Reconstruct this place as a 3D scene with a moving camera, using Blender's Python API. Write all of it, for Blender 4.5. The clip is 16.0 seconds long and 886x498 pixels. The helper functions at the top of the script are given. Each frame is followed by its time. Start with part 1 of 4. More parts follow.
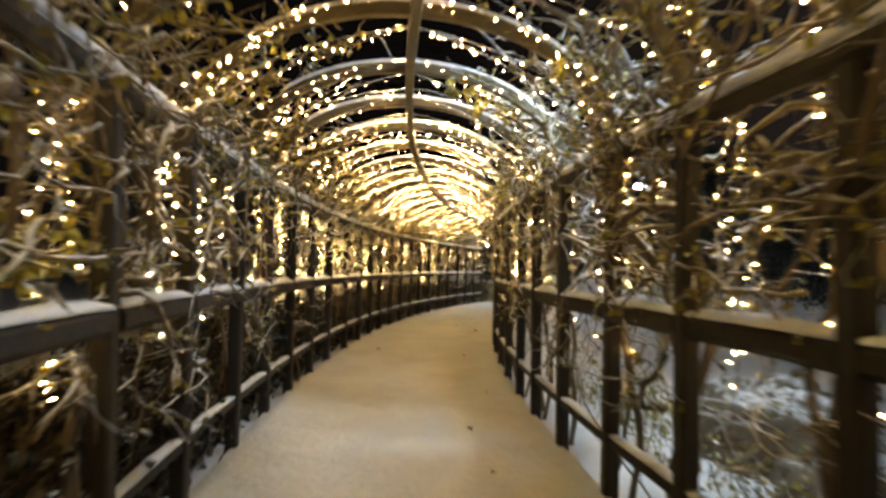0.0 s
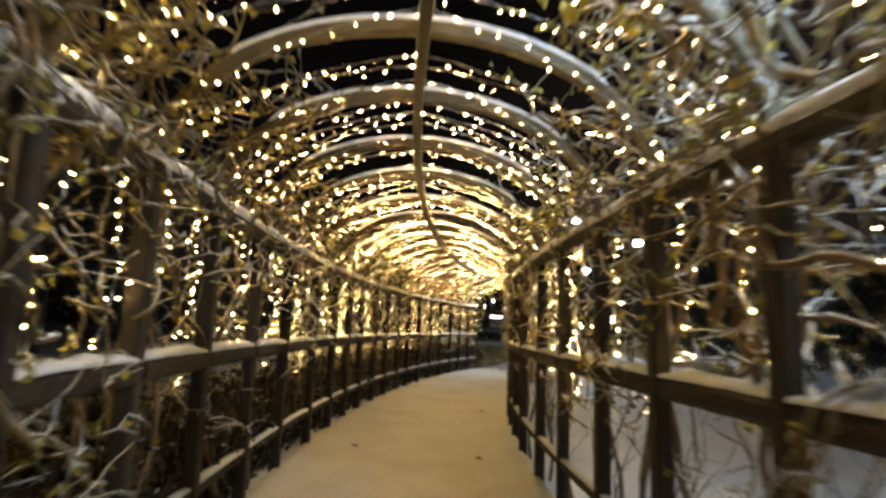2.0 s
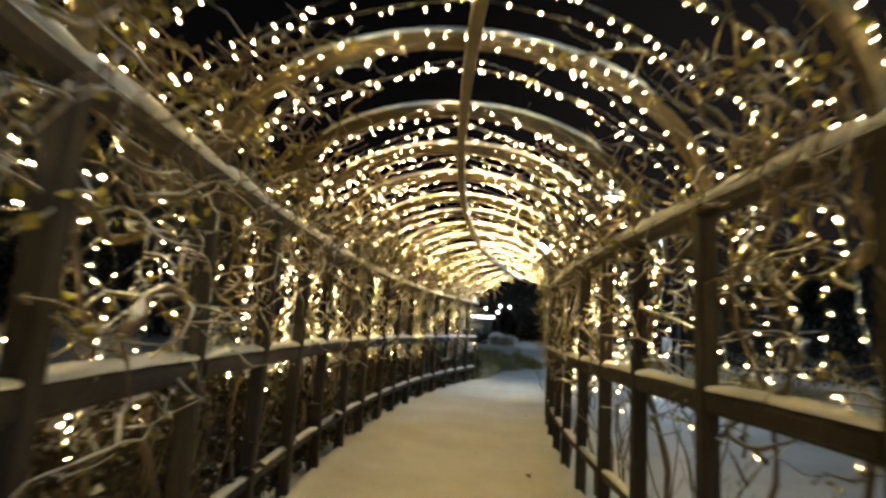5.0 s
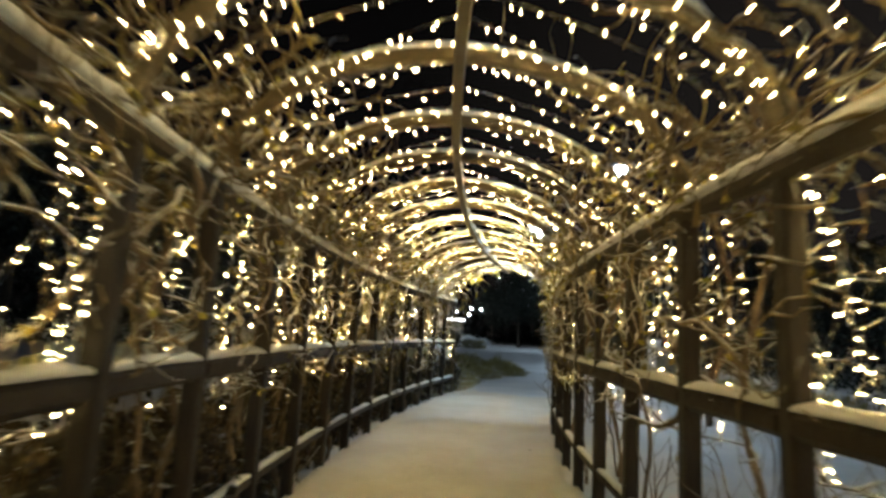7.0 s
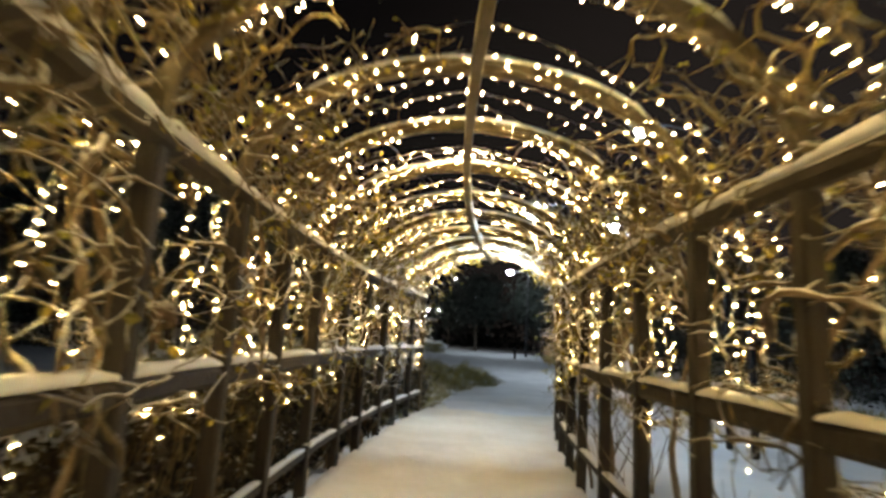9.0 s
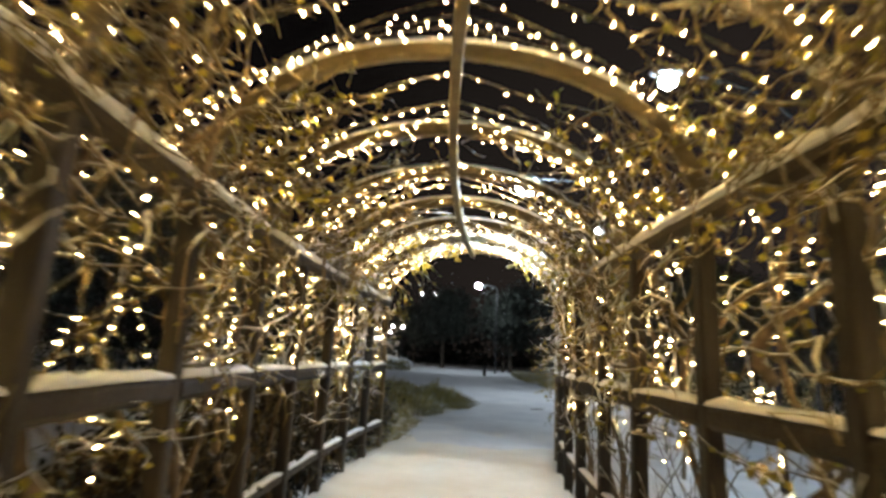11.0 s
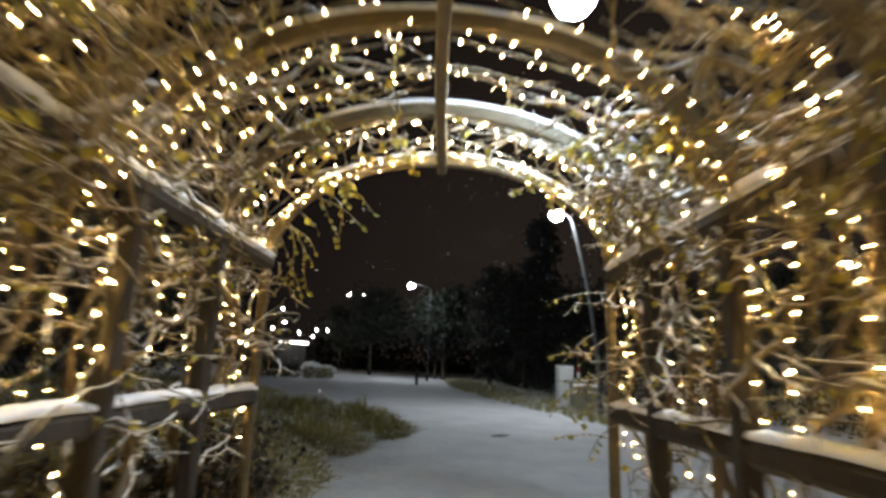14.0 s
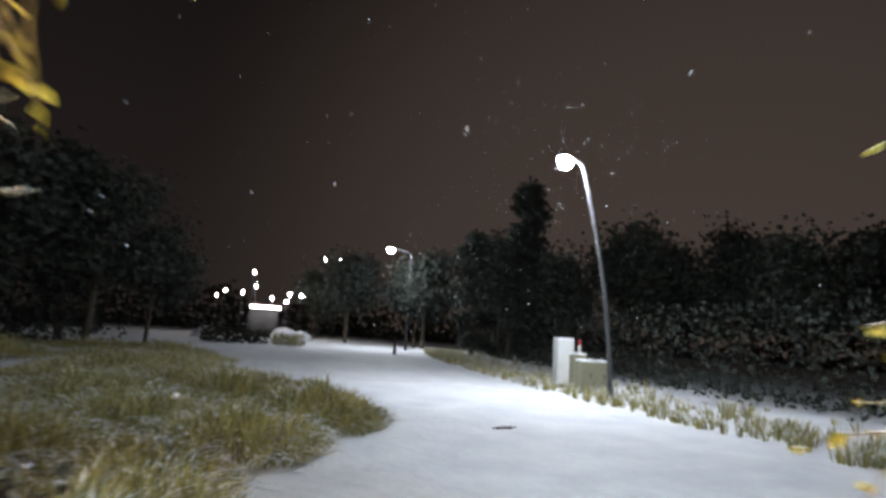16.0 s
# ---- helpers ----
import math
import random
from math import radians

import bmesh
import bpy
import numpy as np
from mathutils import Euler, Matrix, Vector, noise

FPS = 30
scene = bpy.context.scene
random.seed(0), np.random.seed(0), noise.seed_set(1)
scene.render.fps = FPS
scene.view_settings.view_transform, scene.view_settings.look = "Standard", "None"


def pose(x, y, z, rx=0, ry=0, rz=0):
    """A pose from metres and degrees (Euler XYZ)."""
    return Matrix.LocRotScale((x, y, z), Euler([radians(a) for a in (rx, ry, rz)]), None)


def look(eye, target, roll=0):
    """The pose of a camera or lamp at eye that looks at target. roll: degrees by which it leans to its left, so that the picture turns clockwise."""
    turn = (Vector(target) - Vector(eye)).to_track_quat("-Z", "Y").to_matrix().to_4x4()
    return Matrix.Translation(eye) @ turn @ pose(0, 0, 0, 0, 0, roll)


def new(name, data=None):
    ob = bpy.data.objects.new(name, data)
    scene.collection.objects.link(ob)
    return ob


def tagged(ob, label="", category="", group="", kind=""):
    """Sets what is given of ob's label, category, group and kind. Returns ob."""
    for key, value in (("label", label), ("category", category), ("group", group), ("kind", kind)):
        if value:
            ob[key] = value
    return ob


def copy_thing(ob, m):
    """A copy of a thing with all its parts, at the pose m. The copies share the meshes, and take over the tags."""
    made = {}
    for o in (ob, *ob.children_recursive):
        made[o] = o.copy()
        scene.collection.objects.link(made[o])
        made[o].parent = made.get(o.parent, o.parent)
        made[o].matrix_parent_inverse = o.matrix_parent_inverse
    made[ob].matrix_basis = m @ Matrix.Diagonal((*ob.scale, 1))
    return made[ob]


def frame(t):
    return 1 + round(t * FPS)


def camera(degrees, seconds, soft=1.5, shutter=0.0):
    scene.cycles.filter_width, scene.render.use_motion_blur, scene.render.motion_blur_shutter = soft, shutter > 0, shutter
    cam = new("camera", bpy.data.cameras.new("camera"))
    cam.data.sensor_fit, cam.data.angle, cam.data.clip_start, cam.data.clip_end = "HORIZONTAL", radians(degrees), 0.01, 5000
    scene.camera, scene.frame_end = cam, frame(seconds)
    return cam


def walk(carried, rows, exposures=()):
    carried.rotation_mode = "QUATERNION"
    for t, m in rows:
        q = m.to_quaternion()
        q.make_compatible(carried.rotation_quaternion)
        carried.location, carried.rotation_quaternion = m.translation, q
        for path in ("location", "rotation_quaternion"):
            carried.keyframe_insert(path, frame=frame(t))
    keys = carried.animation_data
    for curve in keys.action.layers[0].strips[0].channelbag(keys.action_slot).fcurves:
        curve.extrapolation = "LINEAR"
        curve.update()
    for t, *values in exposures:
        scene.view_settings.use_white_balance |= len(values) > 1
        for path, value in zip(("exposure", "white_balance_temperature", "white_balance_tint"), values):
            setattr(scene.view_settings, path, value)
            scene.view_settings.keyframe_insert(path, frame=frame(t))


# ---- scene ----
cam = camera(78.7, 16.0, soft=3.1, shutter=1.0)

EXPOSURES = [(0, 0.42, 7800, 13), (1.6, 0.26, 7800, 13), (3.2, 0.42, 6800, 8), (7.2, 0.27, 6450, 3), (8.1, 0.74, 6850, 7), (9, 0.86, 7100, 9), (11.4, 0.96, 7200, 11), (12.5, 0.84, 7000, 12), (13.1, 0.72, 7750, 14), (13.5, 0.7, 7650, 13), (14.0, 0.74, 7850, 13), (14.5, 0.68, 8100, 13), (15.2, 1.2, 7600, 14), (15.6, 1.75, 7250, 14), (16, 2.25, 7500, 16)]
PATH = [
    (0, (0.309, -0.764, 1.378), (0.221, 1.233, 1.444), 1.3),
    (0.5, (0.216, -0.154, 1.363), (0.124, 1.840, 1.484), 1.8),
    (1, (0.101, 0.461, 1.352), (0.037, 2.450, 1.560), 2.3),
    (1.5, (0.038, 1.005, 1.368), (-0.011, 2.987, 1.632), 1.9),
    (2, (-0.075, 1.600, 1.382), (-0.103, 3.580, 1.668), 2.1),
    (2.5, (-0.182, 2.232, 1.383), (-0.211, 4.209, 1.681), 2.2),
    (3, (-0.294, 2.887, 1.387), (-0.318, 4.863, 1.692), 2.1),
    (3.5, (-0.385, 3.564, 1.401), (-0.386, 5.539, 1.716), 3.5),
    (4, (-0.497, 4.197, 1.401), (-0.468, 6.176, 1.685), 3.8),
    (6.5, (-0.600, 7.090, 1.409), (-0.475, 9.064, 1.704), 3.2),
    (7, (-0.558, 7.780, 1.387), (-0.389, 9.749, 1.690), 3.2),
    (7.5, (-0.516, 8.472, 1.361), (-0.319, 10.439, 1.661), 3.6),
    (8, (-0.538, 9.135, 1.356), (-0.281, 11.096, 1.655), 3.5),
    (8.5, (-0.558, 9.772, 1.370), (-0.266, 11.724, 1.689), 3.2),
    (9, (-0.550, 10.374, 1.391), (-0.216, 12.319, 1.712), 3.5),
    (11.5, (-0.074, 13.054, 1.337), (0.425, 14.950, 1.732), 2.5),
    (12, (0.056, 13.728, 1.343), (0.616, 15.611, 1.717), 2.3),
    (12.5, (0.202, 14.401, 1.349), (0.809, 16.270, 1.719), 2.4),
    (13, (0.349, 15.064, 1.375), (0.992, 16.918, 1.763), 2.7),
    (13.5, (0.497, 15.732, 1.387), (1.181, 17.566, 1.792), 2.7),
    (14, (0.706, 16.398, 1.401), (1.404, 18.225, 1.820), 2.6),
    (14.5, (0.919, 17.103, 1.410), (1.627, 18.927, 1.824), 2.6),
    (15, (1.159, 17.744, 1.412), (1.881, 19.569, 1.797), 2.8),
    (15.5, (1.354, 18.394, 1.419), (2.088, 20.219, 1.779), 3.4),
    (16, (1.573, 19.105, 1.418), (2.353, 20.919, 1.731), 3.6),
]
walk(cam, [(t, look(eye, target, roll)) for t, eye, target, roll in PATH], EXPOSURES)

# fitted plan of the tunnel, and the lights' strengths
BAY, HALF, SPRING, APEX = 0.9, 1.235, 2.071, 2.898
X0, Y0, TH0, K0, K1 = -0.158, 3.336, -0.1218, 0.02801, 0.000322
SKY, BULB_POWER, LAMP_POWER = 0.38, 244.0, 400.0
BULB_COLOUR, BULB_SIZE = (1.0, 0.70, 0.29), 0.268
LAMP_B, LAMP_B_BASE = (3.69, 17.63, 4.7), (5.2, 17.3, 0)
LAMP_C, LAMP_C_BASE = (2.36, 18.76, 3.55), (5.3, 17.95, 0)

# ---- world and large lights ----
world = bpy.data.worlds.new("night")
scene.world = world
world.use_nodes = True
wn, wl = world.node_tree.nodes, world.node_tree.links
w_co = wn.new("ShaderNodeTexCoord")
w_sep = wn.new("ShaderNodeSeparateXYZ")
w_ramp = wn.new("ShaderNodeValToRGB")
wl.new(w_co.outputs["Generated"], w_sep.inputs[0])
wl.new(w_sep.outputs["Z"], w_ramp.inputs[0])
w_dot = wn.new("ShaderNodeVectorMath")
w_dot.operation = "DOT_PRODUCT"
w_dot.inputs[1].default_value = (0.72, 0.62, 0.12)
w_pow = wn.new("ShaderNodeMapRange")
w_pow.interpolation_type = "SMOOTHSTEP"
w_pow.inputs["From Min"].default_value, w_pow.inputs["From Max"].default_value = 0.55, 1.0
w_mix = wn.new("ShaderNodeMix")
w_mix.data_type, w_mix.blend_type = "RGBA", "ADD"
w_mix.inputs["B"].default_value = (0.021, 0.0172, 0.0156, 1)
wl.new(w_co.outputs["Generated"], w_dot.inputs[0])
wl.new(w_dot.outputs["Value"], w_pow.inputs["Value"])
wl.new(w_pow.outputs[0], w_mix.inputs["Factor"])
wl.new(w_ramp.outputs["Color"], w_mix.inputs["A"])
wl.new(w_mix.outputs["Result"], wn["Background"].inputs["Color"])
w_ramp.color_ramp.elements[0].position, w_ramp.color_ramp.elements[0].color = 0.0, (0.0094, 0.0082, 0.0083, 1)
w_ramp.color_ramp.elements[1].position, w_ramp.color_ramp.elements[1].color = 0.7, (0.0027, 0.0023, 0.0025, 1)
wn["Background"].inputs["Strength"].default_value = SKY

# ---- materials ----
def material(name, base, base2=None, scale=6.0, rough=0.8, bump=0.0, bump_scale=40.0, stretch=(1, 1, 1), spread=0.0, island=0.0):
    """Two noises (wear and grain) mix two colours; spread varies whole objects, island loose pieces."""
    m = bpy.data.materials.new(name)
    m.use_nodes = True
    n, l = m.node_tree.nodes, m.node_tree.links
    b = n["Principled BSDF"]
    b.inputs["Roughness"].default_value = rough
    co = n.new("ShaderNodeTexCoord")
    mp = n.new("ShaderNodeMapping")
    mp.inputs["Scale"].default_value = stretch
    l.new(co.outputs["Object"], mp.inputs["Vector"])
    no = n.new("ShaderNodeTexNoise")
    no.inputs["Scale"].default_value, no.inputs["Detail"].default_value, no.inputs["Roughness"].default_value = scale, 6, 0.65
    l.new(mp.outputs[0], no.inputs["Vector"])
    mix = n.new("ShaderNodeMix")
    mix.data_type = "RGBA"
    mix.inputs["A"].default_value = (*base, 1)
    mix.inputs["B"].default_value = (*(base2 or base), 1)
    ramp = n.new("ShaderNodeMapRange")
    ramp.inputs["From Min"].default_value, ramp.inputs["From Max"].default_value = 0.32, 0.68
    l.new(no.outputs["Fac"], ramp.inputs["Value"])
    l.new(ramp.outputs[0], mix.inputs["Factor"])
    out = mix.outputs["Result"]
    if spread or island:
        hsv = n.new("ShaderNodeHueSaturation")
        var = n.new("ShaderNodeMapRange")
        amount = spread or island
        var.inputs["To Min"].default_value, var.inputs["To Max"].default_value = 1 - amount, 1 + amount
        if spread:
            l.new(n.new("ShaderNodeObjectInfo").outputs["Random"], var.inputs["Value"])
        else:
            l.new(n.new("ShaderNodeNewGeometry").outputs["Random Per Island"], var.inputs["Value"])
        l.new(var.outputs[0], hsv.inputs["Value"])
        l.new(out, hsv.inputs["Color"])
        out = hsv.outputs["Color"]
    l.new(out, b.inputs["Base Color"])
    if bump:
        n2 = n.new("ShaderNodeTexNoise")
        n2.inputs["Scale"].default_value, n2.inputs["Detail"].default_value = bump_scale, 5
        l.new(mp.outputs[0], n2.inputs["Vector"])
        bp = n.new("ShaderNodeBump")
        bp.inputs["Strength"].default_value, bp.inputs["Distance"].default_value = bump, 0.02
        l.new(n2.outputs["Fac"], bp.inputs["Height"])
        l.new(bp.outputs[0], b.inputs["Normal"])
    return m


def snowed(name, base, base2, low=0.15, high=0.55, scale=9.0, island=0.0):
    """Bark, grass or leaves under fresh snow, which lies on whatever faces up."""
    m = material(name, base, base2, scale=scale, rough=0.85, bump=0.5, bump_scale=60, island=island)
    n, l = m.node_tree.nodes, m.node_tree.links
    b = n["Principled BSDF"]
    under = b.inputs["Base Color"].links[0].from_socket
    geo = n.new("ShaderNodeNewGeometry")
    sep = n.new("ShaderNodeSeparateXYZ")
    l.new(geo.outputs["Normal"], sep.inputs[0])
    no = n.new("ShaderNodeTexNoise")
    no.inputs["Scale"].default_value, no.inputs["Detail"].default_value = 14, 3
    l.new(n.new("ShaderNodeTexCoord").outputs["Object"], no.inputs["Vector"])
    add = n.new("ShaderNodeMath")
    add.operation = "MULTIPLY_ADD"
    add.inputs[1].default_value, add.inputs[2].default_value = 0.9, -0.45
    l.new(no.outputs["Fac"], add.inputs[0])
    tot = n.new("ShaderNodeMath")
    l.new(sep.outputs["Z"], tot.inputs[0])
    l.new(add.outputs[0], tot.inputs[1])
    mr = n.new("ShaderNodeMapRange")
    mr.inputs["From Min"].default_value, mr.inputs["From Max"].default_value = low, high
    l.new(tot.outputs[0], mr.inputs["Value"])
    mix = n.new("ShaderNodeMix")
    mix.data_type = "RGBA"
    mix.inputs["B"].default_value = (0.80, 0.81, 0.83, 1)
    l.new(mr.outputs[0], mix.inputs["Factor"])
    l.new(under, mix.inputs["A"])
    l.new(mix.outputs["Result"], b.inputs["Base Color"])
    return m


def glowing(name, colour, strength):
    m = bpy.data.materials.new(name)
    m.use_nodes = True
    b = m.node_tree.nodes["Principled BSDF"]
    b.inputs["Base Color"].default_value = (*colour, 1)
    b.inputs["Emission Color"].default_value = (*colour, 1)
    b.inputs["Emission Strength"].default_value = strength
    return m


POST_WOOD = material("dark stained timber", (0.010, 0.0075, 0.0045), (0.024, 0.0175, 0.011), 7, 0.75, 0.5, 30, (9, 9, 0.8), spread=0.25)
RAIL_WOOD = material("weathered rail timber", (0.011, 0.008, 0.005), (0.025, 0.0185, 0.012), 6, 0.8, 0.5, 30, spread=0.2)
PLATE_WOOD = snowed("frosted plate timber", (0.018, 0.0135, 0.008), (0.038, 0.029, 0.018), 0.45, 0.9, 6)
ARCH_WOOD = material("glued pine laths", (0.054, 0.042, 0.019), (0.102, 0.080, 0.039), 5, 0.6, 0.3, 30, (3, 3, 14), spread=0.15)
SNOW = material("fresh snow", (0.80, 0.81, 0.84), (0.70, 0.72, 0.76), 3, 0.75, 0.5, 22)
DRIFT = material("wind-packed snow", (0.82, 0.83, 0.85), (0.62, 0.64, 0.68), 0.9, 0.75, 1.0, 6)
TROD = material("trodden snow", (0.86, 0.835, 0.78), (0.72, 0.68, 0.60), 1.3, 0.7, 0.7, 16)
BARK = snowed("snowy bark", (0.085, 0.060, 0.036), (0.18, 0.132, 0.085), 0.34, 0.72)
TWIG = snowed("snowy twigs", (0.092, 0.067, 0.030), (0.195, 0.148, 0.074), 0.26, 0.66, island=0.35)
LEAF = snowed("autumn leaves", (0.36, 0.265, 0.045), (0.17, 0.185, 0.04), 0.65, 1.1, 4, island=0.5)
GRASS = snowed("dry grass", (0.42, 0.355, 0.14), (0.21, 0.20, 0.07), 0.30, 0.95, 3, island=0.45)
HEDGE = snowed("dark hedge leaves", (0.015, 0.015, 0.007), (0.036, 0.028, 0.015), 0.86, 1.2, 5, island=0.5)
NEEDLE = material("conifer needles", (0.022, 0.028, 0.023), (0.040, 0.048, 0.036), 3, 0.8, island=0.4)
TRUNK = material("tree bark", (0.05, 0.038, 0.028), (0.09, 0.07, 0.05), 6, 0.9, 0.6, 25, (4, 4, 1))
STEEL = material("galvanised steel", (0.34, 0.36, 0.38), (0.25, 0.27, 0.29), 12, 0.45, 0.1, 60)
STEEL.node_tree.nodes["Principled BSDF"].inputs["Metallic"].default_value = 0.7
HOUSING = material("lamp housing", (0.10, 0.105, 0.11), (0.07, 0.075, 0.08), 12, 0.5)
CABLE = snowed("dark green cable", (0.06, 0.065, 0.045), (0.09, 0.085, 0.06), 0.1, 0.5, 20)
SOCKET = material("bulb socket", (0.03, 0.04, 0.025), (0.045, 0.05, 0.035), 20, 0.5)
BLACK = material("black painted steel", (0.008, 0.008, 0.009), (0.012, 0.012, 0.013), 8, 0.85)
POLE_PAINT = material("grey painted steel", (0.09, 0.092, 0.095), (0.06, 0.062, 0.065), 9, 0.7, 0.1, 60)
ROCK = snowed("garden rock", (0.07, 0.058, 0.04), (0.13, 0.107, 0.075), 0.8, 1.15, 9)
BOX_WHITE = material("pale grey cabinet paint", (0.62, 0.63, 0.62), (0.52, 0.53, 0.52), 3, 0.5, 0.1)
BOX_OLIVE = material("olive cabinet paint", (0.24, 0.23, 0.15), (0.19, 0.185, 0.12), 3, 0.55, 0.1)
RED = material("red plastic", (0.30, 0.02, 0.025), (0.22, 0.015, 0.02), 6, 0.5)
DARK = material("dark painted steel", (0.03, 0.03, 0.032), (0.045, 0.045, 0.048), 8, 0.6)
BULB = glowing("warm bulb glass", BULB_COLOUR, BULB_POWER)
LENS = glowing("lamp lens", (0.66, 0.83, 1.0), LAMP_POWER)
ROAD_LENS = glowing("road lamp lens", (0.68, 0.83, 1.0), LAMP_POWER * 1.1)
ENTRY_LENS = glowing("entry lamp lens", (0.55, 0.77, 1.0), LAMP_POWER * 0.85)
EXIT_LENS = glowing("exit lamp lens", (0.54, 0.76, 1.0), LAMP_POWER * 0.9)
SIDE_LENS = glowing("side lamp lens", (0.55, 0.77, 1.0), LAMP_POWER * 0.5)
FAR_LENS = glowing("distant lamp lens", (0.9, 0.96, 1.0), 60)
b_n, b_l = BULB.node_tree.nodes, BULB.node_tree.links
b_var = b_n.new("ShaderNodeMapRange")
b_var.inputs["To Min"].default_value, b_var.inputs["To Max"].default_value = BULB_POWER * 0.5, BULB_POWER * 1.5
b_l.new(b_n.new("ShaderNodeObjectInfo").outputs["Random"], b_var.inputs["Value"])
b_l.new(b_var.outputs[0], b_n["Principled BSDF"].inputs["Emission Strength"])
PANEL = glowing("lit sign panel", (0.92, 0.97, 1.0), 9)

# ---- tools ----
rng = random.Random(7)


def mesh(name, verts, faces, mats, smooth=False, slots=None):
    me = bpy.data.meshes.new(name)
    me.from_pydata([tuple(v) for v in verts], [], faces)
    for m in mats if isinstance(mats, (list, tuple)) else [mats]:
        me.materials.append(m)
    if slots:
        me.polygons.foreach_set("material_index", slots)
    if smooth:
        me.polygons.foreach_set("use_smooth", [True] * len(faces))
    me.update()
    return me


class Soup:
    """Collects vertices and faces for one mesh."""

    def __init__(self):
        self.v, self.f = [], []

    def tube(self, pts, radii, sides=6, cap=True):
        base, n = len(self.v), len(pts)
        ref = Vector((0.31, 0.17, 0.93))
        for i, p in enumerate(pts):
            d = (pts[min(i + 1, n - 1)] - pts[max(i - 1, 0)]).normalized()
            a = d.cross(ref)
            if a.length < 0.05:
                a = d.cross(Vector((1, 0, 0)))
            a.normalize()
            b = d.cross(a)
            r = radii[i] if isinstance(radii, (list, tuple)) else radii
            for k in range(sides):
                w = 2 * math.pi * k / sides
                self.v.append(p + (a * math.cos(w) + b * math.sin(w)) * r)
        for i in range(n - 1):
            for k in range(sides):
                a0, a1 = base + i * sides + k, base + i * sides + (k + 1) % sides
                self.f.append((a0, a1, a1 + sides, a0 + sides))
        if cap:
            self.f.append(tuple(base + k for k in reversed(range(sides))))
            self.f.append(tuple(base + (n - 1) * sides + k for k in range(sides)))

    def sweep(self, pts, rights, ups, section):
        """A closed section of (right, up) pairs carried along pts."""
        base, n, m = len(self.v), len(pts), len(section)
        for p, r, u in zip(pts, rights, ups):
            for a, b in section:
                self.v.append(p + r * a + u * b)
        for i in range(n - 1):
            for k in range(m):
                a0, a1 = base + i * m + k, base + i * m + (k + 1) % m
                self.f.append((a0, a1, a1 + m, a0 + m))
        self.f.append(tuple(base + k for k in reversed(range(m))))
        self.f.append(tuple(base + (n - 1) * m + k for k in range(m)))

    def leaf(self, p, d, w, size):
        """A leaf folded along its midrib: base p, way d, side w."""
        nrm = d.cross(w).normalized() * size * 0.18
        b = len(self.v)
        self.v += [p, p + d * size * 0.5 + w * size * 0.36 + nrm, p + d * size, p + d * size * 0.5 - w * size * 0.36 + nrm, p + d * size * 0.45]
        self.f += [(b, b + 1, b + 4), (b + 1, b + 2, b + 4), (b + 2, b + 3, b + 4), (b + 3, b, b + 4)]

    def blade(self, p, tip, w, bend):
        b = len(self.v)
        mid = (p + tip) / 2 + bend
        self.v += [p - w, p + w, mid - w * 0.8, mid + w * 0.8, tip]
        self.f += [(b, b + 1, b + 3, b + 2), (b + 2, b + 3, b + 4)]


def rounded(w, h, r=0.012):
    """Section of a bar, w wide and h high, with bevelled corners."""
    return [(-w / 2 + r, -h / 2), (w / 2 - r, -h / 2), (w / 2, -h / 2 + r), (w / 2, h / 2 - r), (w / 2 - r, h / 2), (-w / 2 + r, h / 2), (-w / 2, h / 2 - r), (-w / 2, -h / 2 + r)]


def cap_section(w, h):
    """Section of a snow cap, flat below and domed above."""
    return [(-w / 2, 0), (w / 2, 0), (w * 0.52, h * 0.45), (w * 0.36, h * 0.88), (0, h), (-w * 0.36, h * 0.9), (-w * 0.52, h * 0.42)]


def thing(name, at, label, category, group="", kind=""):
    ob = new(name)
    ob.location = at
    ob.empty_display_size = 0.2
    return tagged(ob, label, category, group, kind)


def root(ob):
    """Matrix from the world into the thing that ob belongs to."""
    m = Matrix.Identity(4)
    while ob:
        m = Matrix.Translation(ob.location) @ m
        ob = ob.parent
    return m


def part(name, data, parent, label="", at=None, kind=""):
    """Links mesh data (in world metres, or about at) as one part of a thing or of a part."""
    ob = new(name, data)
    ob.parent = parent
    ob.location = Vector(at or (0, 0, 0)) - root(parent).translation
    return tagged(ob, label, kind=kind)


def done(name, soup, mats, parent, label="", smooth=False, kind=""):
    return part(name, mesh(name, soup.v, soup.f, mats, smooth), parent, label, kind=kind)


# ---- plan of the tunnel ----
FIRST, LAST = -7, 19
ZS, ZA, ZR, ZL = SPRING, APEX, 1.185, 0.395
UP = Vector((0, 0, 1))
ARC = 1.62
SHIFT = (-0.065, -0.016, -0.044, -0.111, -0.069, -0.051, 0.157, 0.18, 0.092, 0.027, 0.05, -0.035, -0.053, -0.092, -0.03, 0.054, 0.017, 0.061, -0.008, -0.029, -0.108)


def station(k):
    """Where the posts and the arch of bay k really stand along the path: the bays are not quite even."""
    return k * BAY + (SHIFT[k + 1] if -1 <= k <= 19 else 0.0)


END = station(LAST)


def centre(s):
    """Point, tangent and right-hand normal of the path's centre line, s metres past station 0."""
    x, y, n = X0, Y0, 40
    for j in range(n):
        u = s * (j + 0.5) / n
        a = TH0 + K0 * u + K1 * u * u / 2
        x += math.sin(a) * s / n
        y += math.cos(a) * s / n
    a = TH0 + K0 * s + K1 * s * s / 2
    return Vector((x, y, 0)), Vector((math.sin(a), math.cos(a), 0)), Vector((math.cos(a), -math.sin(a), 0))


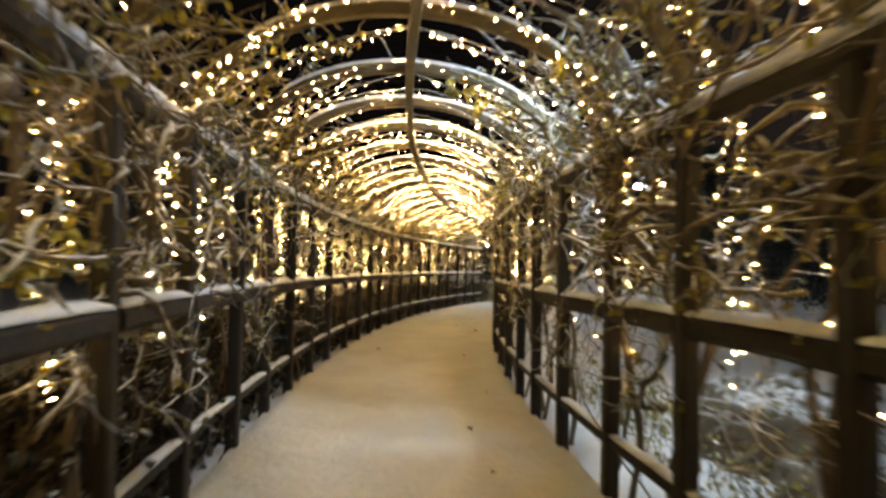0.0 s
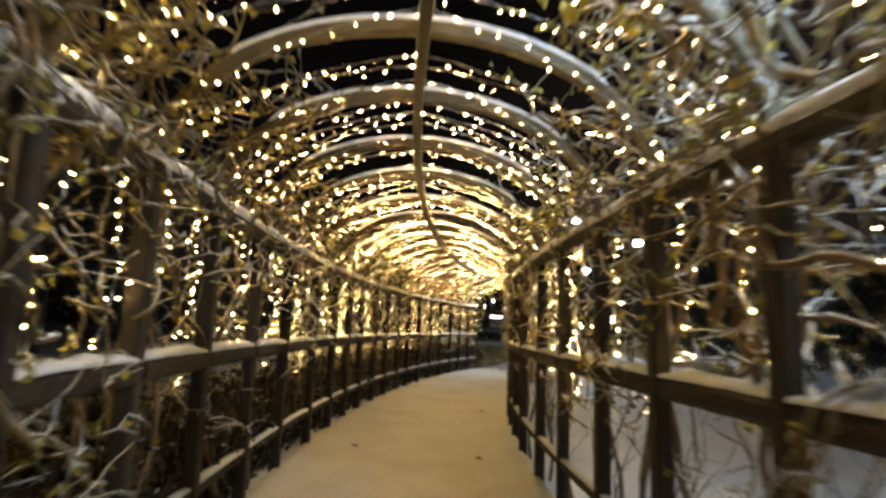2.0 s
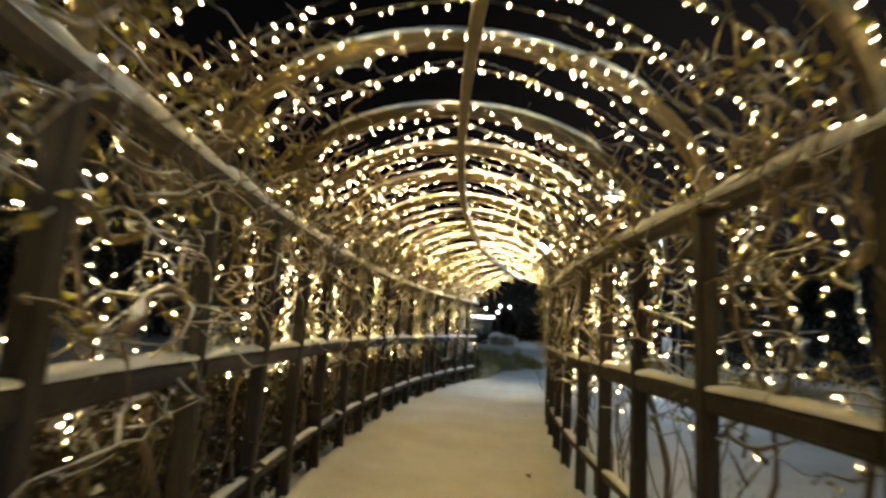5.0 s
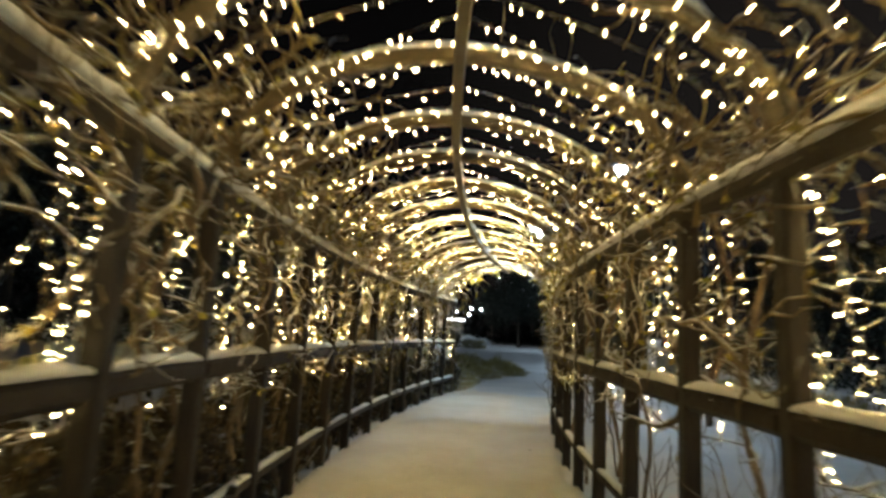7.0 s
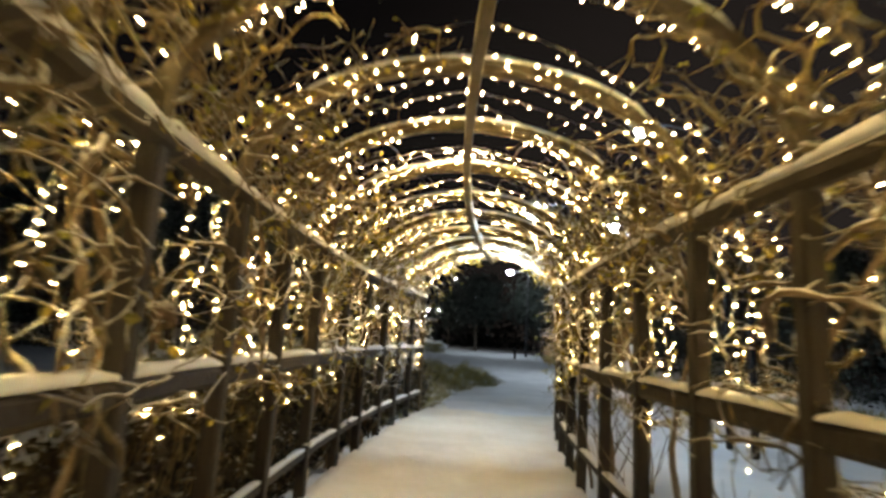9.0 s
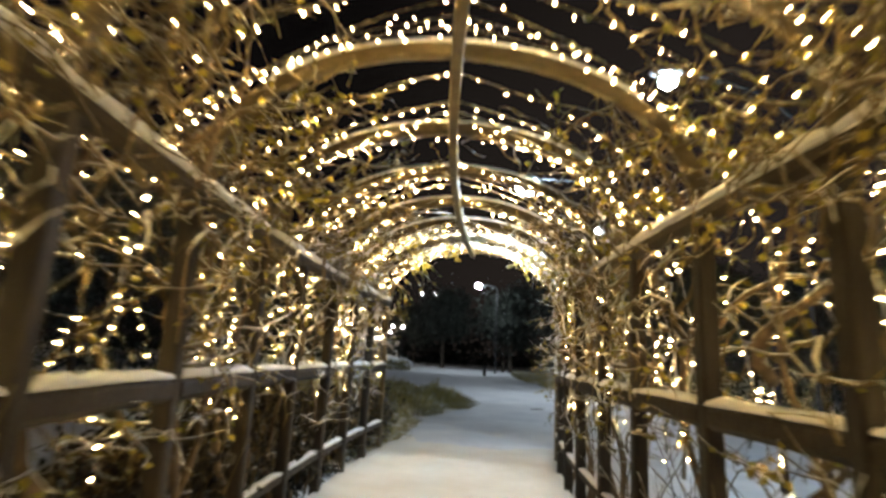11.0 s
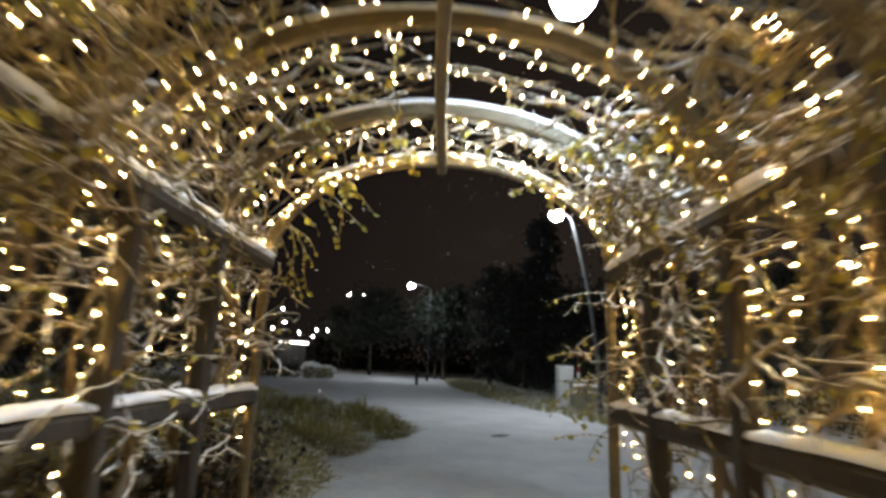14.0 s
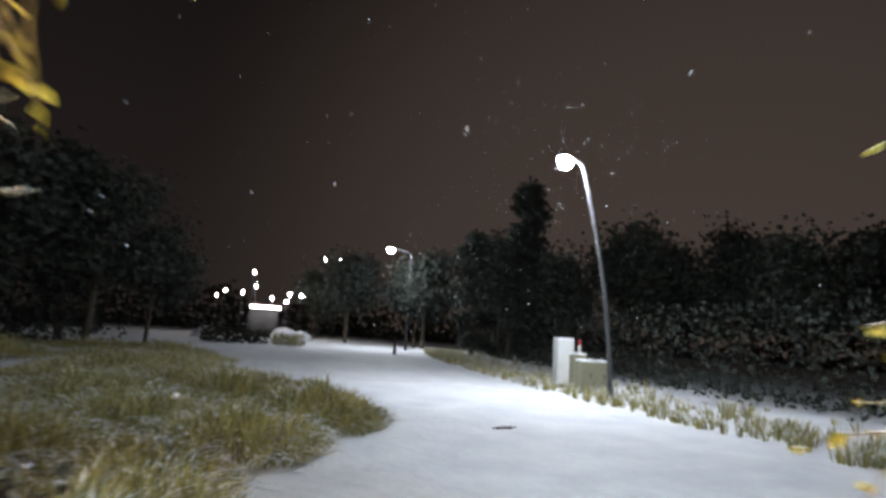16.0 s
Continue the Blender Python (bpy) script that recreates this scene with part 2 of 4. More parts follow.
def spot(s, n, z):
    c, t, r = centre(s)
    return c + r * n + Vector((0, 0, z))


TABLE = [centre(-9 + 0.05 * i) for i in range(720)]


def quick(s, n, z):
    c, t, r = TABLE[max(0, min(719, round((s + 9) / 0.05)))]
    return c + t * (s - (-9 + 0.05 * round((s + 9) / 0.05))) + r * n + Vector((0, 0, z))


def shell(s, u, d, side):
    """A point on the tunnel's skin: u metres up the wall and on over the roof, d outside it."""
    if u <= ZS:
        return quick(s, side * (HALF + d), u)
    w = min((u - ZS) / ARC, 1.25) * math.pi / 2
    return quick(s, side * (HALF + d) * math.cos(w), ZS + (ZA - ZS + d) * math.sin(w))


# ---- ground ----
def axis(a, b, c, d, fine, coarse):
    """Steps that are fine from b to c and widen out to a and d."""
    out, x, h = [], b, fine
    while x > a:
        h = min(h * 1.25, coarse)
        x -= h
        out.insert(0, x)
    x = b
    while x < c:
        out.append(x)
        x += fine
    h = fine
    while x < d:
        out.append(x)
        h = min(h * 1.2, coarse)
        x += h
    return out


gx, gy = axis(-420, -7, 14, 420, 0.25, 40), axis(-200, -6, 34, 700, 0.25, 40)


def lie(x, y):
    """Height of the snow outside the tunnel."""
    near = max(0.0, 1 - max(abs(x - 3) / 40, abs(y - 14) / 60))
    return (0.045 * noise.noise((x * 0.6, y * 0.6, 2)) + 0.015 * noise.noise((x * 2.3, y * 2.3, 5))) * near - 0.02


gv = [(x, y, lie(x, y)) for y in gy for x in gx]
gn = len(gx)
gf = [(j * gn + i, j * gn + i + 1, (j + 1) * gn + i + 1, (j + 1) * gn + i) for j in range(len(gy) - 1) for i in range(gn - 1)]
tagged(new("ground", mesh("ground", gv, gf, DRIFT, True)), "open ground under fresh blue-white snow", "ground", kind="structure")

pv, pf, cols = [], [], 27
p_s = [-7.4 + 0.11 * i for i in range(int((LAST * BAY + 7.4 + 2.6) / 0.11))]
for s in p_s:
    c, t, r = centre(s)
    for i in range(cols):
        n = -1.33 + 2.66 * i / (cols - 1)
        p = c + r * n
        h = 0.024 + 0.014 * noise.noise((p.x * 1.7, p.y * 1.7, 0)) + 0.014 * noise.noise((p.x * 5, p.y * 4, 3)) + 0.009 * noise.noise((p.x * 13, p.y * 11, 7))
        h += 0.035 * max(0, abs(n) - 0.8)
        fade = min(1, (1.33 - abs(n)) / 0.1, max(0, (p_s[-1] - s) / 2.4))
        pv.append((p.x, p.y, h * fade - 0.07 * (1 - fade)))
pf = [(j * cols + i, j * cols + i + 1, (j + 1) * cols + i + 1, (j + 1) * cols + i) for j in range(len(p_s) - 1) for i in range(cols - 1)]
tagged(new("path", mesh("path", pv, pf, TROD, True)), "footpath of trodden snow under the lit tunnel", "path", kind="structure")

# ---- the pergola tunnel ----
pergola = thing("pergola_tunnel", (0, 0, 0), "arched timber pergola tunnel with snow on its rails", "pergola")
so = Soup()
so.sweep([Vector((0, 0, -0.15)), Vector((0, 0, 0.9)), Vector((0, 0, ZS - 0.05))], [Vector((1, 0, 0))] * 3, [Vector((0, 1, 0))] * 3, rounded(0.088, 0.088))
post_mesh = mesh("post", so.v, so.f, POST_WOOD)
so = Soup()
so.sweep([Vector((0, 0, -0.15)), Vector((0, 0, 0.9)), Vector((0, 0, ZS - 0.05))], [Vector((1, 0, 0))] * 3, [Vector((0, 1, 0))] * 3, rounded(0.062, 0.07))
end_post_mesh = mesh("post", so.v, so.f, ARCH_WOOD)


def bar(name, s0, s1, side, z, w, h, snow, wood, bow=0.0, seed=0):
    """A rail or beam between two posts with snow along its top."""
    so, sn = Soup(), Soup()
    k = 7
    pts = [spot(s0 + (s1 - s0) * i / k, side * HALF, z + bow * math.sin(math.pi * i / k) + 0.004 * noise.noise((seed, i * 0.8, z))) for i in range(k + 1)]
    rights = [centre(s0 + (s1 - s0) * i / k)[2] for i in range(k + 1)]
    so.sweep(pts, rights, [UP] * (k + 1), rounded(w, h, min(w, h) * 0.32))
    ob = done(name, so, wood, pergola)
    if snow:
        tops = [p + UP * (h / 2 - 0.004) for p in pts]
        base = len(sn.v)
        m = len(cap_section(1, 1))
        for i, (p, r) in enumerate(zip(tops, rights)):
            end = 0.55 if i in (0, k) else 1.0
            g = end * (0.85 + 0.4 * noise.noise((seed * 3.1, i * 0.9, z * 5)))
            for a, b in cap_section(w * (1.0 + 0.12 * noise.noise((i, seed, z))), snow * max(0.35, g)):
                sn.v.append(p + r * a + UP * b)
        for i in range(k):
            for q in range(m):
                a0, a1 = base + i * m + q, base + i * m + (q + 1) % m
                sn.f.append((a0, a1, a1 + m, a0 + m))
        sn.f.append(tuple(reversed(range(m))))
        sn.f.append(tuple(range(k * m, (k + 1) * m)))
        done("snow_cap", sn, SNOW, ob, "soft ridge of fresh snow", True)


for k in range(FIRST, LAST + 1):
    s, s_next = station(k), station(k + 1)
    for side in (-1, 1):
        c, t, r = centre(s)
        p = part("post", end_post_mesh if k == LAST else post_mesh, pergola, at=spot(s, side * HALF, 0))
        p.rotation_euler = (radians(rng.uniform(-0.7, 0.7)), radians(rng.uniform(-0.7, 0.7)), math.atan2(r.y, r.x))
        if k < LAST:
            g = 0.046
            seed = k * 2 + side
            bar("handrail", s + g, s_next - g, side, ZR - 0.055, 0.085, 0.11, 0.05, RAIL_WOOD, 0.004, seed)
            bar("low_rail", s + g, s_next - g, side, ZL - 0.035, 0.055, 0.075, 0.035, RAIL_WOOD, 0.0, seed + 90)
            bar("wall_plate", s - 0.001, s_next - 0.003, side, ZS - 0.0, 0.09, 0.10, 0.06, PLATE_WOOD, 0.0, seed + 180)
    # arch with its snow
    n = 28
    so, sn = Soup(), Soup()
    c, t, r = centre(s)
    pts, outs = [], []
    for i in range(n + 1):
        w = math.pi * i / n
        pts.append(c + r * (-HALF * math.cos(w)) + UP * (ZS + 0.05 + (ZA - ZS - 0.05) * math.sin(w)))
        outs.append((r * (-math.cos(w) / HALF) + UP * (math.sin(w) / (ZA - ZS))).normalized())
    so.sweep(pts, [t] * (n + 1), outs, rounded(0.054, 0.084, 0.008))
    arch = done("arch", so, ARCH_WOOD, pergola)
    lo, hi = 6, n - 6
    sn.sweep([pts[i] + outs[i] * (0.041 + 0.006 * noise.noise((k, i, 0))) - outs[i] * (0.03 if i in (lo, hi) else 0) for i in range(lo, hi + 1)], [t] * (hi - lo + 1), outs[lo:hi + 1], cap_section(0.052, 0.026))
    done("snow_cap", sn, SNOW, arch, "thin line of fresh snow", True)
    if k < LAST:
        so, sn = Soup(), Soup()
        q = [spot(s + (s_next - s) * i / 3, 0, ZA - 0.052) for i in range(4)]
        rr = [centre(s + (s_next - s) * i / 3)[2] for i in range(4)]
        q[-1] -= centre(s)[1] * 0.003
        so.sweep(q, rr, [UP] * 4, rounded(0.062, 0.115, 0.008))
        ridge = done("ridge_beam", so, ARCH_WOOD, pergola)
        sn.sweep([v + UP * 0.055 for v in q], rr, [UP] * 4, cap_section(0.06, 0.02))
        done("snow_cap", sn, SNOW, ridge, "thin line of fresh snow", True)

# ---- street lamps ----
def street_lamp(base, head, label, group="street lamps", lens=LENS, size=0.20, pole=0.055, bow=0.14, body=1.0, lean=0.0, deep=0.75, finish=None):
    """A tapered steel pole that bows over to a flat lamp head with a glowing bowl."""
    base, head = Vector(base), Vector(head)
    ob = thing("street_lamp", base, label, "street lamp", group)
    flat = Vector((head.x - base.x, head.y - base.y, 0))
    away = flat.normalized() if flat.length > 0.01 else Vector((1, 0, 0))
    top = head.z + 0.12
    pts = [base + UP * (-0.1)] + [base + away * (lean * flat.length * (i / 6) ** 1.9) + UP * (top * (1 - bow) * i / 6) for i in range(1, 7)]
    for i in range(1, 7):
        w = math.pi / 2 * i / 6
        pts.append(base + away * (flat.length * (lean + (1 - lean) * (1 - math.cos(w)))) + UP * (top * (1 - bow) + top * bow * math.sin(w)))
    so = Soup()
    so.tube(pts, [pole * (1.25 - 0.7 * i / (len(pts) - 1)) for i in range(len(pts))], 10)
    done("pole", so, finish or STEEL, ob, "", True)
    so = Soup()
    so.tube([base + UP * 0.0, base + UP * 0.35], [pole * 1.7, pole * 1.6], 10)
    done("base_collar", so, finish or STEEL, ob)
    side = away.cross(UP)
    so = Soup()
    ring = []
    for i, (a, w, h) in enumerate(((-0.30, 0.05, 0.05), (-0.22, 0.13, 0.09), (0.0, 0.17, 0.12), (0.25, 0.16, 0.09), (0.36, 0.07, 0.04))):
        ring.append((head + away * a * body + UP * 0.10, w * body, h * body))
    for p, w, h in ring:
        for q in range(10):
            an = 2 * math.pi * q / 10
            so.v.append(p + side * w * math.cos(an) + UP * (h * max(0, math.sin(an)) + 0.02 * min(0, math.sin(an))))
    for i in range(len(ring) - 1):
        for q in range(10):
            a0, a1 = i * 10 + q, i * 10 + (q + 1) % 10
            so.f.append((a0, a1, a1 + 10, a0 + 10))
    so.f += [tuple(reversed(range(10))), tuple(range(40, 50))]
    done("head", so, HOUSING, ob, "dark flat lamp head", True)
    so = Soup()
    for i in range(9):
        w = -math.pi / 2 + math.pi * i / 8
        flat_z = size * deep * math.sin(w) if w > 0 else size * 0.55 * math.sin(w)
        for q in range(20):
            an = 2 * math.pi * q / 20
            so.v.append(head + UP * 0.02 + (away * math.cos(an) + side * 0.85 * math.sin(an)) * size * max(0.02, math.cos(w)) - UP * flat_z)
    for i in range(8):
        for q in range(20):
            a0, a1 = i * 20 + q, i * 20 + (q + 1) % 20
            so.f.append((a0, a0 + 20, a1 + 20, a1))
    done("lens", so, lens, ob, "glowing cool white lens bowl", True)
    return ob


street_lamp(spot(-1.5, 3.4, 0), spot(-0.65, 1.6, 3.5), "tall steel street lamp shining over the tunnel roof", size=0.17, lens=ENTRY_LENS)
street_lamp(LAMP_B_BASE, LAMP_B, "tall steel street lamp beside the snowy tunnel", size=0.115, body=0.6, pole=0.035, deep=1.0, lens=SIDE_LENS, finish=BLACK)
street_lamp(LAMP_C_BASE, LAMP_C, "low steel street lamp above the tunnel exit", size=0.135, body=0.6, pole=0.03, deep=1.05, lens=EXIT_LENS, finish=BLACK)
street_lamp((11.65, 30.75, 0), (10.2, 31.0, 6.35), "tall bowed street lamp at the snowy roadside", size=0.22, pole=0.055, bow=0.045, lean=0.62, deep=1.0, body=0.7, lens=ROAD_LENS, finish=POLE_PAINT)
street_lamp((16.9, 61.2, 0), (15.2, 61.8, 8.15), "distant lit street lamp before dark trees", size=0.25, pole=0.075, bow=0.06, deep=1.1, body=0.9, lens=ROAD_LENS, finish=DARK)

# ---- climbing vines ----
def thick(k, side):
    """How overgrown the tunnel is at a station, roof and wall."""
    if k <= 1:
        return (0.85, 1.0) if side > 0 else (0.75, 0.9)
    if k <= 7:
        return (0.5, 0.62) if side > 0 else (0.55, 0.6)
    if k <= 14:
        return (0.7, 0.7) if side > 0 else (0.85, 0.72)
    return (1.15, 1.0) if side > 0 else (1.2, 0.95)


def wander(s, u, d, side, ds, du, length, r0, r1, step=0.075, dmin=-0.10, dmax=0.28, curl=0.5):
    """A crooked branch over the tunnel's skin, as points and radii."""
    pts, radii = [], []
    n = max(3, int(length / step))
    a = math.atan2(du, ds)
    dd = rng.uniform(-0.25, 0.25)
    umax = ZS + ARC * 0.97
    for i in range(n + 1):
        pts.append(shell(s, u, d, side))
        radii.append((r0 + (r1 - r0) * i / n) * rng.choice((0.8, 0.95, 1.1, 1.5)))
        a += rng.gauss(0, curl)
        dd = dd * 0.7 + rng.gauss(0, 0.35)
        s += math.cos(a) * step
        u += math.sin(a) * step
        d = min(dmax, max(0.04 if s > END - 0.6 else dmin, d + dd * step))
        if u > umax:
            u, a = umax, -a
        if s > END - 0.1:
            s, a = END - 0.1, math.pi - a
        u = max(u, 0.95 if 2.5 < s < 12.5 else 0.7)
    return pts, radii, s, u, d


def girth(k):
    """Mostly thin shoots and a few old limbs, stouter at both ends of the tunnel."""
    stout = 1.35 if k >= 14 or k <= 0 else 1.0
    return stout * (rng.uniform(0.0042, 0.008) if rng.random() < 0.68 else rng.uniform(0.009, 0.017))


def vine(k, side):
    roof, wall = thick(k, side)
    s0 = k * BAY + rng.uniform(0.05, 0.4)
    foot = shell(s0, 0, 0.12, side)
    leafy = k <= 2 or k >= 14 or rng.random() < 0.5
    ob = thing("climbing_vine", foot, "snow-dusted woody vine with yellowing leaves climbing the pergola" if leafy else "bare snow-dusted woody vine climbing the pergola", "vine", "vines on the pergola")
    tw, lf = Soup(), Soup()
    for j in range(2 if wall > 0.7 else 1):
        so = Soup()
        s, d, pts, radii = s0 + rng.uniform(-0.2, 0.2), 0.10, [], []
        u = -0.05
        r = rng.uniform(0.011, 0.020)
        ph = rng.uniform(0, 6)
        while u < ZS + 0.1:
            pts.append(shell(s + 0.07 * math.sin(u * 3.1 + ph), u, d + 0.05 * math.cos(u * 4.2 + ph), side))
            radii.append(r * (1.25 - 0.35 * u / ZS) * rng.uniform(0.85, 1.2))
            s += rng.gauss(0, 0.025)
            u += 0.11
        so.tube(pts, radii, 6)
        done("stem", so, BARK, ob, "", True)
    starts = []
    for j in range(int(rng.uniform(20, 26) * wall)):
        u = rng.choice((rng.uniform(0.75, 1.4), rng.uniform(1.2, 2.1), rng.uniform(1.6, 2.2)))
        p, r, s, uu, d = wander(s0 + rng.uniform(-0.3, 0.3), u, rng.uniform(-0.02, 0.16), side, rng.choice((-1, 1)), rng.uniform(-0.35, 0.7), rng.uniform(0.5, 1.25), girth(k), 0.0032, curl=0.46)
        tw.tube(p, r, 5)
        starts += p[2:]
    for j in range(int(rng.uniform(23, 30) * roof)):
        p, r, s, uu, d = wander(s0 + rng.uniform(-0.45, 0.45), ZS + rng.uniform(-0.2, 0.7 * min(1, roof)), rng.uniform(-0.06, 0.12), side, rng.uniform(-1, 1), rng.uniform(0.1, 1.0), rng.uniform(0.5, 1.0 + 0.6 * roof), girth(k), 0.0032, curl=0.46)
        tw.tube(p, r, 5)
        starts += p[2:]
    for j in range(rng.randint(2, 4) if k <= 0 else rng.randint(1, 3) if k >= 7 else 1):
        so = Soup()
        p, r, s, uu, d = wander(s0 + rng.uniform(-0.3, 0.3), rng.choice((rng.uniform(1.0, 1.9), rng.uniform(1.8, 2.3))), rng.uniform(-0.02, 0.12), side, rng.choice((-1, 1)), rng.uniform(0.0, 1.1), rng.uniform(0.7, 1.5), rng.uniform(0.012, 0.021) if k >= 13 else rng.uniform(0.016, 0.028), 0.005, step=0.1, curl=0.42)
        so.tube(p, r, 7)
        done("limb", so, BARK, ob, "", True)
        starts += p[3:]
    count = int(len(starts) * (0.5 if k >= 14 else 0.6))
    for p in rng.sample(starts, count):
        d = Vector((rng.gauss(0, 1), rng.gauss(0, 1), rng.gauss(0.15, 0.8))).normalized()
        q, pts = p.copy(), [p]
        for i in range(rng.randint(2, 4)):
            d = (d + Vector((rng.gauss(0, 0.4), rng.gauss(0, 0.4), rng.gauss(-0.05, 0.4)))).normalized()
            q = q + d * rng.uniform(0.045, 0.095)
            pts.append(q)
        tw.tube(pts, [(0.0055 - 0.003 * i / (len(pts) - 1)) * rng.uniform(0.6, 1.5) for i in range(len(pts))], 4, False)
        if rng.random() < (0.45 if k >= 15 else 0.7 if leafy else 0.25):
            for j in range(rng.randint(1, 3)):
                w = Vector((rng.gauss(0, 1), rng.gauss(0, 1), rng.gauss(-0.6, 0.6))).normalized()
                x = w.cross(Vector((rng.gauss(0, 1), rng.gauss(0, 1), rng.gauss(0, 1)))).normalized()
                lf.leaf(rng.choice(pts), w, x, rng.uniform(0.03, 0.065))
    done("branchwork", tw, TWIG, ob, "", True, "stuff")
    if lf.f:
        done("foliage", lf, LEAF, ob, "small yellow-green autumn leaves", False, "stuff")


for k in range(-6, LAST):
    for side in (-1, 1):
        vine(k, side)

# trailing tendrils that frame the exit
for side, uu in ((-1, 2.6), (1, 1.2)):
    ob = thing("trailing_tendril", shell(END, uu, 0, side), "leafy vine tendril hanging loose at the tunnel mouth", "vine", "tendrils at the exit")
    tw, lf = Soup(), Soup()
    for j in range(4):
        p = shell(END + 0.03, uu + rng.uniform(-0.3, 0.3), 0, side)
        c, t, r = centre(END)
        d = (-r * side * rng.uniform(0.3, 0.8) + t * rng.uniform(0.1, 0.5) + UP * rng.uniform(-0.5, 0.5)).normalized()
        pts = [p]
        for i in range(rng.randint(3, 6)):
            d = (d + UP * rng.uniform(-0.42, 0.02) + Vector((rng.gauss(0, 0.2), rng.gauss(0, 0.2), 0))).normalized()
            p = p + d * 0.075
            pts.append(p)
            if rng.random() < 0.8:
                w = Vector((rng.gauss(0, 1), rng.gauss(0, 1), rng.gauss(-0.8, 0.5))).normalized()
                lf.leaf(p, w, w.cross(Vector((rng.gauss(0, 1), rng.gauss(0, 1), 0.3))).normalized(), rng.uniform(0.045, 0.08))
        tw.tube(pts, [0.006 - 0.003 * i / (len(pts) - 1) for i in range(len(pts))], 4)
    done("branchwork", tw, TWIG, ob, "", True, "stuff")
    done("foliage", lf, LEAF, ob, "small yellow-green autumn leaves", False, "stuff")

def tendril(start, way, droop, count, step):
    """One loose shoot with leaves on both sides."""
    ob = thing("trailing_tendril", start, "leafy vine tendril hanging loose at the tunnel mouth", "vine", "tendrils at the exit")
    tw, lf = Soup(), Soup()
    p, d, pts = start, way.normalized(), [start]
    for i in range(count):
        d = (d + droop + Vector((rng.gauss(0, 0.10), rng.gauss(0, 0.10), rng.gauss(0, 0.08)))).normalized()
        p = p + d * step
        pts.append(p)
        for q in range(1):
            w = (Vector((rng.gauss(0, 1), rng.gauss(0, 1), rng.gauss(-0.6, 0.4)))).normalized()
            lf.leaf(p, w, w.cross(Vector((rng.gauss(0, 1), rng.gauss(0, 1), 0.3))).normalized(), rng.uniform(0.028, 0.056))
    tw.tube(pts, [0.006 - 0.003 * i / count for i in range(count + 1)], 5)
    done("branchwork", tw, TWIG, ob, "", True, "stuff")
    done("foliage", lf, LEAF, ob, "small yellow-green autumn leaves", False, "stuff")


mouth_c, mouth_t, mouth_r = centre(END)
tendril(shell(END, ZS + 0.75, 0, -1), mouth_r + UP * 0.1, UP * -0.26 - mouth_r * 0.12, 9, 0.06)
tendril(shell(END, ZS + 0.35, 0, -1), mouth_r * 0.8, UP * -0.18 - mouth_r * 0.05, 6, 0.055)
tendril(shell(END, 1.55, 0, -1), mouth_r * 0.8 + UP * 0.3, UP * -0.12, 4, 0.05)
tendril(shell(END, 1.65, 0, 1), -mouth_r + mouth_t * 0.3, UP * -0.22, 6, 0.05)
tendril(shell(END, 1.15, 0, 1), -mouth_r + mouth_t * 0.4 + UP * 0.2, UP * -0.2, 6, 0.05)

tendril(shell(END + 0.02, ZS + 0.42, 0, -1), mouth_r * 0.55 + mouth_t * 0.25 - UP * 0.8, -mouth_r * 0.11 - UP * 0.03, 12, 0.062)
tendril(shell(END + 0.02, ZS + 0.95, 0, -1), mouth_r * 0.2 + mouth_t * 0.9, UP * -0.10, 7, 0.06)
tendril(shell(END + 0.02, ZS + 0.75, 0, -1), mouth_t * 1.0 - UP * 0.1, UP * -0.06 + mouth_r * 0.03, 8, 0.065)
tendril(shell(END + 0.02, 1.95, 0, 1), -mouth_r + mouth_t * 0.2 + UP * 0.15, UP * -0.05, 8, 0.055)
tendril(shell(END + 0.02, 1.40, 0, 1), -mouth_r + mouth_t * 0.5 - UP * 0.2, UP * -0.02, 8, 0.055)
tendril(shell(END + 0.02, 0.95, 0, 1), -mouth_r * 0.7 + mouth_t * 0.9 + UP * 0.3, UP * -0.06, 10, 0.065)
tendril(shell(END + 0.02, 1.20, 0, 1), -mouth_r * 0.4 + mouth_t * 1.0 + UP * 0.25, UP * -0.08, 10, 0.065)

for n, z, way, droop, count in ((-1.0, 2.2, mouth_r * 0.15 - UP, mouth_r * 0.01, 6), (-1.08, 2.05, mouth_t * 0.5 - UP * 0.6, UP * -0.1, 5), (1.12, 1.52, mouth_t * 0.35 - mouth_r, UP * -0.04, 6), (1.12, 1.66, mouth_t * 0.6 - mouth_r * 0.8 - UP * 0.35, UP * -0.12, 6), (1.1, 1.3, mouth_t * 0.5 - mouth_r + UP * 0.3, UP * -0.22, 7)):
    tendril(spot(END + 0.05, n, z), way, droop, count, 0.055)


